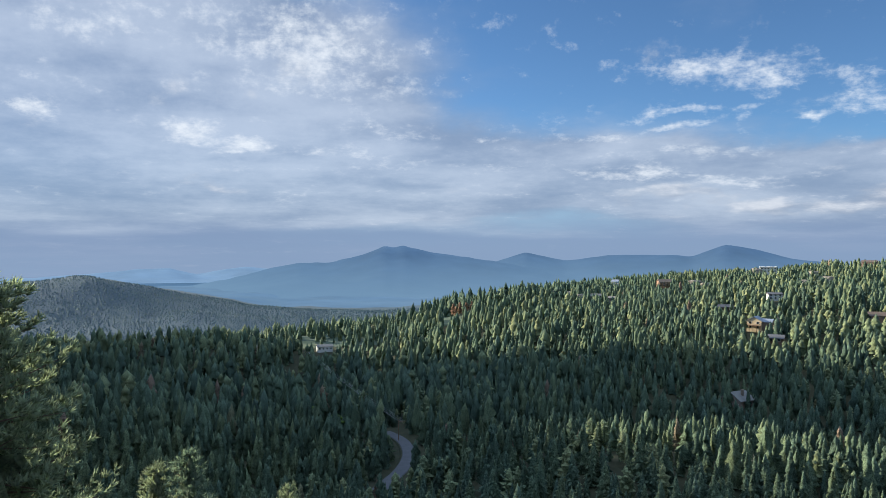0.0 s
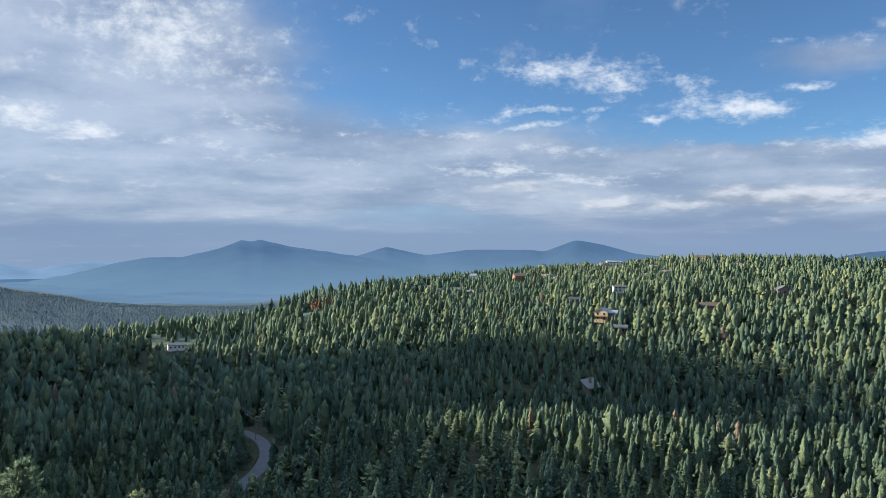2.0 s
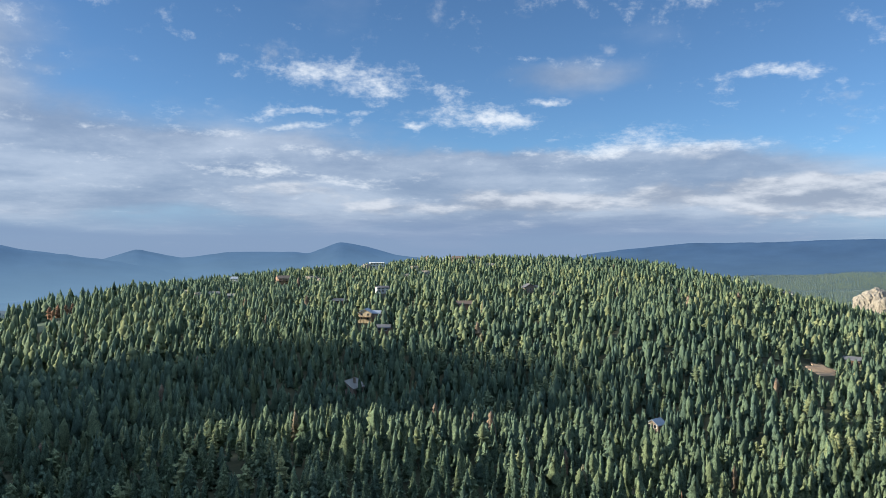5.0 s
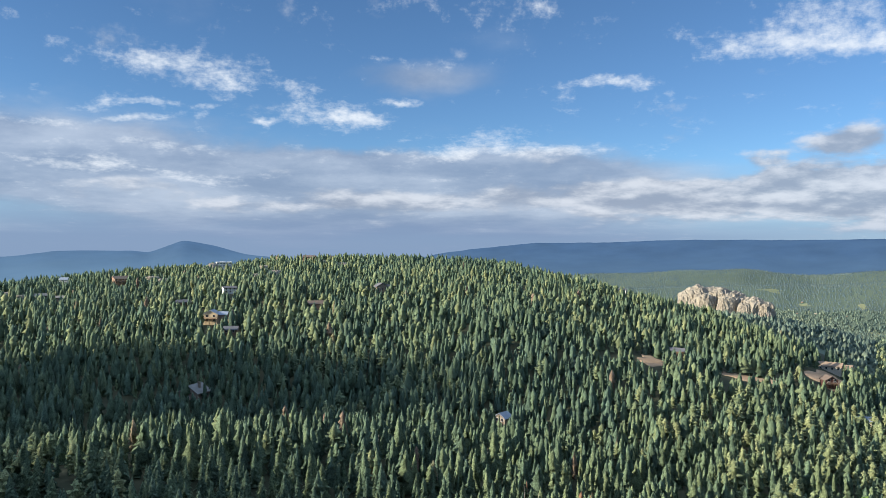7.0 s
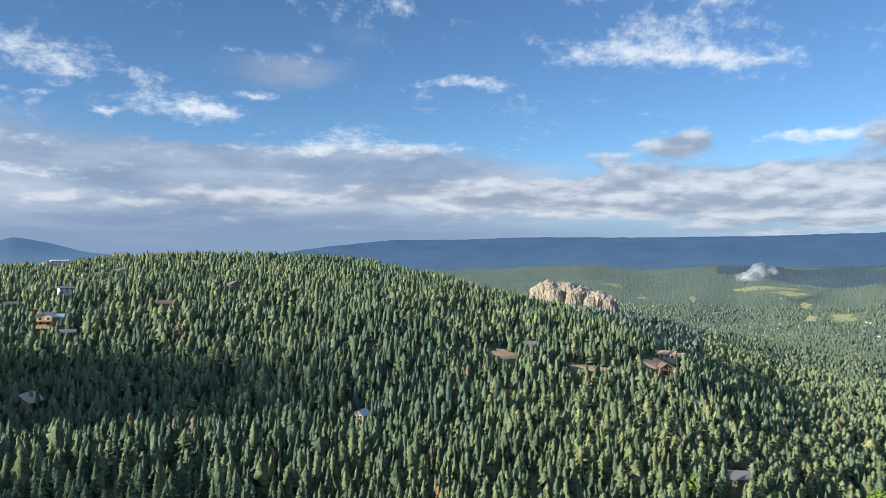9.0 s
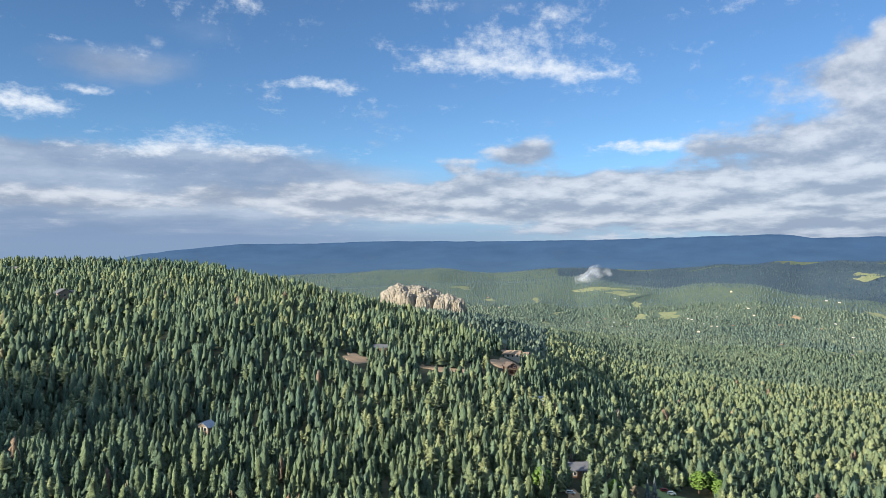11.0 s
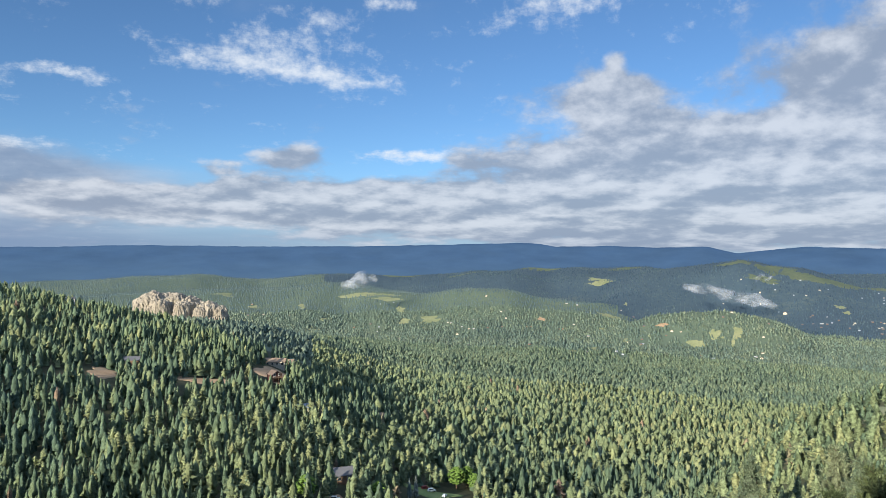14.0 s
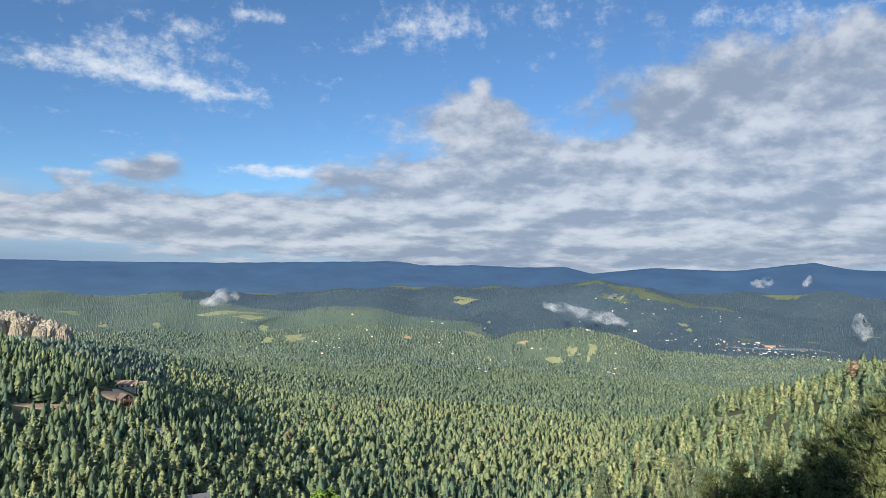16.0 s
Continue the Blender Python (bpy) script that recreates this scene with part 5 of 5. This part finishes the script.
# ---- parked vehicles by the lawn ----
def vehicle(name, label, paint_of, length, wide, high, az, el, turn):
    root = new(name)
    bm = bmesh.new()
    box(bm, -length / 2, length / 2, -wide / 2, wide / 2, 0.32 * high * 0.6, 0.56 * high)
    bmesh.ops.bevel(bm, geom=list(bm.edges), offset=0.09 * high, segments=2, affect="EDGES")
    body = part("body", bm_mesh("body", bm, paint_of), root)
    bm = bmesh.new()
    box(bm, -length * 0.46, length * 0.22, -wide * 0.44, wide * 0.44, 0.54 * high, high)
    for v in bm.verts:
        if v.co.z > 0.9 * high:
            v.co.x *= 0.86
            v.co.y *= 0.88
    part("cabin", bm_mesh("cabin", bm, paint_of), root)
    for s in (-1, 1):
        part("window", boxes("window", M_GLASS, (-length * 0.4, length * 0.14, s * wide * 0.43 - 0.02, s * wide * 0.43 + 0.02, 0.62 * high, 0.86 * high)), root, "dark side glass")
        for x in (-length * 0.31, length * 0.31):
            w = bmesh.new()
            bmesh.ops.create_cone(w, cap_ends=True, segments=14, radius1=0.21 * high, radius2=0.21 * high, depth=0.22)
            o = part("wheel", bm_mesh("wheel", w, M_TYRE), root)
            o.matrix_basis = pose(x, s * wide * 0.46, 0.21 * high, 90, 0, 0)
    part("windscreen", boxes("windscreen", M_GLASS, (length * 0.19, length * 0.23, -wide * 0.36, wide * 0.36, 0.6 * high, 0.88 * high)), root, "dark glass")
    p = spot(az, el, 240, 380)
    root.matrix_basis = pose(p.x, p.y, p.z + 0.32, 0, 0, az + turn)
    return tagged(root, label, "vehicle", "vehicles by the lawn")


vehicle("parked_van", "white van parked on the lawn", M_CARWHITE, 3.6, 1.6, 1.6, -79.1, -17.55, 15)
vehicle("parked_truck", "dark red pickup parked beside the spruces", M_CARRED, 3.6, 1.5, 1.4, -78.6, -17.3, 25)
vehicle("parked_car", "white car parked on the dirt drive", M_CARWHITE, 3.5, 1.5, 1.2, -71.8, -18.0, -10)
vehicle("parked_car", "small white car at the lawn's edge", M_CARWHITE, 3.3, 1.5, 1.2, -80.1, -17.85, 70)
# ---- close trees: trunk, limbs and tufts of needles ----
def tuft(p, way, size, rng, blades=5):
    """A shoot: narrow leaves of needles spread round its way."""
    parts = []
    u = np.cross(way, [0.3, 0.5, 0.81])
    u /= np.linalg.norm(u)
    v = np.cross(way, u)
    for k in range(blades):
        a = 2 * math.pi * (k + rng.rand()) / blades
        s = u * math.cos(a) + v * math.sin(a)
        tip = p + (way * 0.8 + s * 0.6) * size * (0.8 + 0.4 * rng.rand())
        side = np.cross(s, way) * size * 0.12
        parts.append((np.array([p + way * size * 0.05 + side, p - side, tip]), [(0, 1, 2)]))
    return cat(parts)


def close_fir(height, radius, whorls, limbs, tufts, size, seed, round_top=0.8, blades=5, core=0.72):
    """Trunk with limbs, and the crown of tufts on them, as two meshes."""
    rng = np.random.RandomState(seed)
    wood, crown = [], []
    n = 7
    for k in range(8):
        z0, z1 = height * k / 8, height * (k + 1) / 8
        r0, r1 = 0.022 * height * (1 - 0.95 * k / 8), 0.022 * height * (1 - 0.95 * (k + 1) / 8)
        a = np.arange(n) * 2 * math.pi / n
        v = np.concatenate([np.stack([r0 * np.cos(a), r0 * np.sin(a), a * 0 + z0], 1), np.stack([r1 * np.cos(a), r1 * np.sin(a), a * 0 + z1], 1)])
        wood.append((v, [q for i in range(n) for q in ((i, (i + 1) % n, n + i), ((i + 1) % n, n + (i + 1) % n, n + i))]))
    for k in range(whorls):
        f = (k + 0.4 * rng.rand()) / whorls
        z = height * (0.16 + 0.83 * f)
        reach = radius * ((1 - f) ** round_top) * (0.85 + 0.3 * rng.rand()) + 0.02 * height
        m = max(3, int(limbs * (1 - 0.35 * f)))
        for i in range(m):
            a = 2 * math.pi * (i + 0.7 * rng.rand()) / m + k * 1.9
            L = reach * (0.7 + 0.5 * rng.rand())
            d = np.array([math.cos(a), math.sin(a), 0])
            s = np.array([-d[1], d[0], 0])
            rise = -0.22 + 0.75 * f + 0.12 * rng.randn()
            base = np.array([0, 0, z])
            tip = base + d * L + np.array([0, 0, rise * L])
            w = 0.012 * L + 0.008
            wood.append((np.array([base + s * w, base - s * w, tip, base + [0, 0, 2 * w]]), [(0, 2, 3), (1, 3, 2), (0, 1, 2)]))
            cnt = max(3, int(tufts * (0.35 + L / radius)))
            for q in range(cnt):
                t = 0.25 + 0.75 * (q + rng.rand()) / cnt
                off = s * (rng.rand() - 0.5) * 0.9 * L * (1.15 - t) + np.array([0, 0, 0.05 * L * rng.randn()])
                p = base + (tip - base) * t + off + np.array([0, 0, 0.08 * L * t * t])
                way = d * (0.5 + 0.3 * rng.rand()) + off / (np.linalg.norm(off) + 0.01) * 0.35 + np.array([0, 0, 0.55 + 0.3 * rng.rand()])
                crown.append(tuft(p, way / np.linalg.norm(way), size * (0.75 + 0.5 * rng.rand()), rng, blades))
    for k in range(7):
        f = k / 7
        z = height * (0.14 + 0.80 * f)
        crown.append(skirt(z, min(height * 0.985, z + height * 0.24), core * radius * (1 - f) ** round_top + 0.01 * height, 9, rng))
    for q in range(6):
        crown.append(tuft(np.array([0, 0, height * (0.965 + 0.007 * q)]), np.array([0.1 * rng.randn(), 0.1 * rng.randn(), 1.0]), size, rng, blades))
    return cat(wood), cat(crown)


def tree_thing(name, wood, crown, mat, label, category, group):
    root = new(name)
    part("trunk", mesh_tris("trunk", *wood, M_TRUNK), root)
    part("crown", mesh_tris("crown", *crown, mat), root)
    return tagged(root, label, category, group)


def stand(ob, az, r, top=None, scale=1.0, turn=0.0, first=False, height=None):
    p = at(az, r, -0.2)
    if top is not None:
        scale = (r * math.tan(math.radians(top)) - p.z) / height
    m = pose(p.x, p.y, p.z, 0, 0, turn) @ Matrix.Scale(scale, 4)
    if first:
        ob.matrix_basis = m
        return ob
    q = copy_thing(ob, m)
    q.scale = (scale,) * 3
    return q


BIG = tree_thing("fir_tree", *close_fir(10, 2.7, 32, 9, 36, 0.17, 5, 0.55, 8, 0.58), M_HERO, "close fir with upturned needle shoots, lit from one side", "tree", "trees by the overlook")
stand(BIG, 32.6, 15.0, -1.6, first=True, height=10)
# the third kind carries the hilltop's shade in its darker needle colour
HERO = [tree_thing("fir_tree", *close_fir(12, 2.4, 26, 8, 17, 0.29, 8 + k, 0.75, 4, 0.72), M_DARKPINE_SHADE if k == 2 else M_HERO, lab, "tree", "trees below the overlook")
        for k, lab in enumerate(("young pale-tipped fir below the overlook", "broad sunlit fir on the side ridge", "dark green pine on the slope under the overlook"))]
# unseen firs behind the overlook, added towards the sun to shade the right-hand slope
for k, az, r, top in ((0, 82.0, 12.0, 22.0), (1, 74.0, 11.0, 28.0), (0, 66.0, 12.0, 30.0), (1, 59.0, 13.5, 27.0), (0, 70.0, 16.0, 30.0), (1, 90.0, 12.0, 20.0), (0, 62.0, 18.0, 26.0), (1, 100.0, 14.0, 20.0)):
    stand(HERO[k], az, r, top, turn=97 * k + az * 7, height=12)
stand(HERO[0], 18.7, 48, -14.3, first=True, height=12)
stand(HERO[1], -102.3, 72, -13.6, first=True, height=12)
stand(HERO[2], -116.2, 40, -11.6, first=True, height=12)
for k, az, r, top, turn in ((1, 21.0, 46, -14.9, 60), (0, 11.7, 50, -17.2, 130), (1, 25.6, 40, -16.4, 200), (0, -107.6, 58, -12.4, 190), (1, -109.2, 54, -13.0, 75), (1, -119.6, 52, -7.4, 250),
                            (0, -121.5, 42, -4.9, 300), (2, -109.8, 38, -13.3, 340), (2, -111.6, 38, -12.3, 45), (2, -116.4, 33, -10.3, 100), (2, -113.8, 34, -11.9, 150), (2, -119.3, 28, -8.3, 15), (0, -122.5, 60, -4.2, 10),
                            (2, -107.4, 31, -15.1, 33), (2, -110.2, 28, -14.3, 71), (2, -112.7, 25, -13.5, 128), (2, -115.2, 24, -12.7, 166), (2, -117.7, 23, -11.3, 215), (2, -117.8, 30, -9.1, 310), (2, -120.6, 26, -7.1, 120)):
    stand(HERO[k], az, r, top, turn=turn, height=12)

# small conifers of the side ridge, each standing alone
LITE = [tree_thing("fir_tree" if k < 3 else "pine_tree", *close_fir(5, wide, whorls, 6, 5, size, 60 + k, shape, 3, core), mat, lab, "tree", "trees of the side ridge")
        for k, (wide, whorls, size, shape, core, mat, lab) in enumerate((
            (1.05, 12, 0.21, 0.8, 0.62, M_SUNNY, "slender sunlit olive fir on the side ridge"), (1.3, 12, 0.23, 0.75, 0.62, M_SUNNY, "broad sunlit olive fir on the side ridge"),
            (1.15, 11, 0.22, 0.62, 0.66, M_DARKPINE_SHADE, "dark green fir on the side ridge"), (1.35, 10, 0.25, 0.40, 0.66, M_DARKPINE_SHADE, "round-headed dark green pine on the side ridge")))]
close = scattered(46, 112, -127, -95, 1.9, 108, 0.12)
rh = random.Random(4)
inner = np.argsort(np.hypot(close[:, 0], close[:, 1]))
for i, (x, y) in enumerate(close[inner[:290]]):
    k = i if i < 4 else rh.choice((0, 0, 1, 1, 0, 1, 2, 3))
    m = pose(x, y, float(ground(x, y)) - 0.15, 0, 0, rh.uniform(0, 360))
    h = rh.uniform(1.8, 3.5) / 5
    q = LITE[k] if i < 4 else copy_thing(LITE[k], m)
    q.matrix_basis = m
    w = h * rh.uniform(1.1, 1.5)
    q.scale = (w, w, h)
outer = close[inner[290:]]
forest("fir_forest", "small dark firs over the side ridge", outer[::2], FIRS_CLOSE, M_FIR, 218, 2.4, 0.3, wide=1.45)
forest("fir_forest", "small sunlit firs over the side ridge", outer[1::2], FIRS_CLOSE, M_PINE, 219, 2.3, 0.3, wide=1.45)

# ---- the forest ----
def split(spots, share, seed):
    p = value_noise(spots[:, 0], spots[:, 1], 110, seed + 60)
    m = np.random.RandomState(seed).rand(len(spots)) < share - 0.3 * p
    return spots[m], spots[~m]


def polar(s):
    return np.hypot(s[:, 0], s[:, 1]), np.degrees(np.arctan2(-s[:, 0], s[:, 1]))


near = scattered(150, 430, -96, 36, 4.6, 101, 0.2)
# Share of light pines grows to the right, brightening the front-lit slope.
nf, npn = split(near, np.interp(polar(near)[1], [-84, -74, -62, -52, -20], [0.35, 0.5, 0.7, 0.9, 1.0]), 1)

# the nearest firs each stand alone
SINGLE = [tree_thing("fir_tree", stem(0.95, 0.016), FIRS_CLOSE[k], foliage("needles of single firs", (0.088, 0.132, 0.094), (0.112, 0.158, 0.096), (0.160, 0.196, 0.100), None, 24.0, True, calm=0.85, relief=0.03, glow=0.05) if k == 0 else None,
                     "dark green pointed fir on the valley slope", "tree", "firs of the near slope") for k in range(1)]
_m = SINGLE[0].children[1].data.materials[0]
for k in range(1, 5):
    SINGLE.append(tree_thing("fir_tree", stem(0.95, 0.016), FIRS_CLOSE[k], _m, "dark green pointed fir on the valley slope", "tree", "firs of the near slope"))
order = np.argsort(np.hypot(nf[:, 0], nf[:, 1]))
alone, nf = nf[order[:80]], nf[order[80:]]
rs = random.Random(9)
used = set()
for x, y in alone:
    k, h, w = rs.randrange(5), 9.8 * rs.uniform(0.75, 1.2), rs.uniform(0.8, 1.08)
    low = float(np.interp(math.degrees(math.atan2(-x, y)), [-80, -52], [0.95, 1.0]))
    h, w = h * low, w / low ** 0.6
    m = pose(x, y, float(ground(x, y)) - 0.2, 0, 0, rs.uniform(0, 360))
    q = SINGLE[k] if k not in used else copy_thing(SINGLE[k], m)
    used.add(k)
    q.matrix_basis = m
    q.scale = (h * w, h * w, h)

nclose = np.hypot(nf[:, 0], nf[:, 1]) < 212
forest("fir_forest", "full-boughed firs of the near slope", nf[nclose], FIRS_CLOSE, M_FIR, 216, 9.6, 0.25, True, wide=0.92)
nf = nf[~nclose]
nmid = np.hypot(nf[:, 0], nf[:, 1]) > 330
forest("fir_forest", "dense firs across the ravine", nf[nmid], FIRS_MID, M_FIR, 217, 9.4, 0.27, True, wide=0.98)
nf = nf[~nmid]
forest("fir_forest", "dense dark green firs on the near valley slopes", nf, FIRS_NEAR, M_FIR, 201, 9.0, 0.27, True, wide=0.95)
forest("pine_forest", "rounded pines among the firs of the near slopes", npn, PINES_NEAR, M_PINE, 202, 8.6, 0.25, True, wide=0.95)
mid = scattered(430, 1000, -76, 36, 5.2, 102, 0.16)
mr, ma = polar(mid)
mid = mid[mr < np.interp(ma, CREST[:, 0], CREST[:, 1]) + 70]
mid = in_sight(mid, 14.0)
mf, mp = split(mid, 0.78, 2)
for high, firs, pines, lab in ((False, FIRS_MID, PINES_MID, "on the upper slope"), (True, FIRS_RIDGE, PINES_RIDGE, "along the ridge")):
    qf, qp = mf[(polar(mf)[0] > 620) == high], mp[(polar(mp)[0] > 620) == high]
    forest("fir_forest", "dense dark green firs " + lab, qf, firs, M_FIR, 203 + 20 * high, 7.8 if high else 9.0, 0.28, wide=1.12)
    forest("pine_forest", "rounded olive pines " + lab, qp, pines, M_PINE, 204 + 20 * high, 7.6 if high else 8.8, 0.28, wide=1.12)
val = scattered(430, 1500, -128, -70, 5.7, 103)
vr, va = polar(val)
val = val[~((vr < 1000) & (va > -76) & (vr < np.interp(va, CREST[:, 0], CREST[:, 1]) + 70))]
val = in_sight(val, 13.0)
vf, vp = split(val, 0.25, 3)
vnear = np.hypot(vf[:, 0], vf[:, 1]) < 750
forest("fir_forest", "firs running down into the valley", vf[vnear], FIRS_MID, M_FIR, 205, 8.0, wide=1.25)
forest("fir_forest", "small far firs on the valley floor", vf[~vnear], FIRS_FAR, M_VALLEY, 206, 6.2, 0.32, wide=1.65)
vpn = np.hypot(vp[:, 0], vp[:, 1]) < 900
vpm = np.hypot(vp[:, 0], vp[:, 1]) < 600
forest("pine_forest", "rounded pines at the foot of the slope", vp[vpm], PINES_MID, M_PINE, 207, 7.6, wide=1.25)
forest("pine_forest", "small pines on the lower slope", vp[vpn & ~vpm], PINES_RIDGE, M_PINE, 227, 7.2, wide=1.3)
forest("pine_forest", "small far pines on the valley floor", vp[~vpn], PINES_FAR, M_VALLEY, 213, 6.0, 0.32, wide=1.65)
far = np.concatenate([scattered(700, 2200, -126, -48, 7.4, 104, 0.15), scattered(2200, 3400, -126, -48, 10.5, 109, 0.15)])
fr, fa = polar(far)
far = far[((fa < -70) & (fr > 1500)) | ((fa > -70) & (fr > np.interp(fa, CREST[:, 0], CREST[:, 1]) + 70))]
far = in_sight(far, 10.0)
fr, fa = polar(far)
# trees here get the needles with cloud shadow in their colour
dark = cloud_shaded(far[:, 0], far[:, 1])
hazy = (fr > 2150) & ~dark
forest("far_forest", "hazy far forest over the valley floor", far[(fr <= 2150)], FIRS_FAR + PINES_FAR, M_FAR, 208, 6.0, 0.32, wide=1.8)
forest("far_forest", "forest on the far hills, haze in its colour", far[hazy], TINY, M_FARTHEST, 214, 5.8, wide=2.2)
forest("far_forest", "far hill forest coloured dark as cloud shadow", far[dark & (fr > 2150)], TINY, M_CLOUDSHADE, 215, 5.8, wide=2.2)
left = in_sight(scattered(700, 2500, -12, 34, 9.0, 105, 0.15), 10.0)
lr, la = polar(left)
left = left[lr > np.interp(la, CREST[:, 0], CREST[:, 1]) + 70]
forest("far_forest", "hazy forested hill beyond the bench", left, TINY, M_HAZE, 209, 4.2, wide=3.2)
ridge = in_sight(np.concatenate([scattered(108, 240, -127, -95, 2.4, 106), scattered(240, 430, -127, -96, 4.4, 112)]), 13.0, 0.6)
rf, rp = split(ridge, 0.68, 4)
low = np.hypot(rf[:, 0], rf[:, 1]) < 240
forest("fir_forest", "sunlit firs on the side ridge", rf[low], FIRS_NEAR, M_FIR, 210, 2.8, 0.3, wide=1.4)
forest("fir_forest", "taller firs beyond the side ridge", rf[~low], FIRS_MID, M_FIR, 220, 7.6, wide=1.1)
low = np.hypot(rp[:, 0], rp[:, 1]) < 240
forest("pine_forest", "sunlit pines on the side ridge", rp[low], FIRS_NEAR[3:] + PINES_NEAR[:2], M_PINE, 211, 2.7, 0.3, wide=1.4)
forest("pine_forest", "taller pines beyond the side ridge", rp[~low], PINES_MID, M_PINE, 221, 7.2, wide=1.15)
rest = scattered(70, 900, 46, -150, 10.0, 107)
rest2 = scattered(125, 430, -150, -127, 9.0, 110)
rest = np.concatenate([rest, rest2])
forest("fir_forest", "forest behind the overlook", rest, TINY, M_FIR, 212, 12.0)

M_BLUE = foliage("blue-grey spruce needles", (0.11, 0.15, 0.15), (0.15, 0.19, 0.18), (0.19, 0.22, 0.2), None, 1.5, True, calm=0.6)


# rust-brown dead pines on the bench, and fresh green broadleaf trees by the lawn
def lone(name, crown, mat, label, rows, wide=1.1):
    ob = tree_thing(name, stem(0.9, 0.018), crown, mat, label, "tree", "")
    for i, (az, r, h) in enumerate(rows):
        p = at(az, r, -0.2)
        m = pose(p.x, p.y, p.z, 0, 0, 70 * i)
        q = ob if i == 0 else copy_thing(ob, m)
        q.matrix_basis = m
        q.scale = (h * wide, h * wide, h)


DEAD_R = radius_of(-1.3, -5.1, 520, 760)
lone("dead_pine", PINES_NEAR[0], M_DEAD, "dead pine with rust-brown needles", [(-1.3, DEAD_R, 14), (-0.8, DEAD_R + 4, 13), (-1.8, DEAD_R - 2, 13), (-1.0, DEAD_R - 8, 12), (-2.2, DEAD_R + 6, 11)])
lone("dead_fir", FIRS_NEAR[2], M_DEAD, "dead fir with brown needles among green firs", [(-46.3, 218, 8), (-50.4, 214, 9), (-51.2, 222, 7.5), (-61.5, 240, 7), (-80.4, 300, 8), (-83.1, 316, 8.5), (-34.6, 226, 7), (-30.1, 470, 8)])


def snag(height, seed):
    """A bare grey trunk with broken limbs."""
    rng = np.random.RandomState(seed)
    parts, n = [], 6
    a = np.arange(n) * 2 * math.pi / n
    for k in range(5):
        z0, z1 = height * k / 5, height * (k + 1) / 5
        r0, r1 = 0.018 * height * (1 - 0.17 * k), 0.018 * height * (0.83 - 0.17 * k)
        v = np.concatenate([np.stack([r0 * np.cos(a), r0 * np.sin(a), a * 0 + z0], 1), np.stack([r1 * np.cos(a), r1 * np.sin(a), a * 0 + z1], 1)])
        parts.append((v, [q for i in range(n) for q in ((i, (i + 1) % n, n + i), ((i + 1) % n, n + (i + 1) % n, n + i))]))
    trunk, limbs = cat(parts), []
    for k in range(16):
        z, b = height * (0.3 + 0.65 * rng.rand()), rng.rand() * 6.283
        L = 0.10 * height * (1.1 - z / height) + 0.25
        d, w = np.array([math.cos(b), math.sin(b), 0.25 * rng.randn()]), 0.012 * height * (1 - 0.7 * z / height)
        p = np.array([0, 0, z])
        side = np.array([-d[1], d[0], 0]) * w
        limbs.append((np.array([p + side, p - side, p + d * L, p + [0, 0, 1.5 * w]]), [(0, 2, 3), (1, 3, 2), (0, 1, 2)]))
    return trunk, cat(limbs)


def snags():
    kinds = []
    for k in range(3):
        trunk, limbs = snag(7.0, 300 + k)
        root = new("dead_tree")
        part("trunk", mesh_tris("trunk", *trunk, M_SNAG), root)
        part("limbs", mesh_tris("limbs", *limbs, M_SNAG), root)
        kinds.append(tagged(root, "bare grey dead trunk standing among the firs", "dead tree", "bare dead trunks"))
    rng = random.Random(31)
    for i in range(30):
        az, r = (rng.uniform(-62, -20), rng.uniform(190, 262)) if i < 22 else (rng.uniform(-50, -28), rng.uniform(420, 640))
        p = at(az, r, -0.2)
        m = pose(p.x, p.y, p.z, rng.uniform(-4, 4), rng.uniform(-4, 4), rng.uniform(0, 360))
        q = kinds[i] if i < 3 else copy_thing(kinds[i % 3], m)
        q.matrix_basis = m
        q.scale = (rng.uniform(0.95, 1.35),) * 3


snags()
lone("broadleaf_tree", BROADLEAF, M_LEAF, "fresh green broadleaf tree by the lawn", [(-81.0, radius_of(-81.0, -17.2, 270, 380), 10.5), (-81.8, radius_of(-81.8, -17.1, 270, 380), 10), (-82.4, radius_of(-82.4, -17.4, 270, 380), 8.5), (-75.0, 300, 8), (8.2, 352, 11), (9.8, 400, 9), (-69.6, 284, 10), (11.2, 420, 10)], 1.7)

lone("blue_spruce", FIRS_CLOSE[4], M_BLUE, "slender blue-grey spruce beside the lawn", [(-77.9, radius_of(-77.9, -17.8, 270, 380), 9.6), (-77.4, radius_of(-77.4, -17.9, 270, 380), 8.4), (-83.9, 320, 9), (-88.0, 300, 8)])
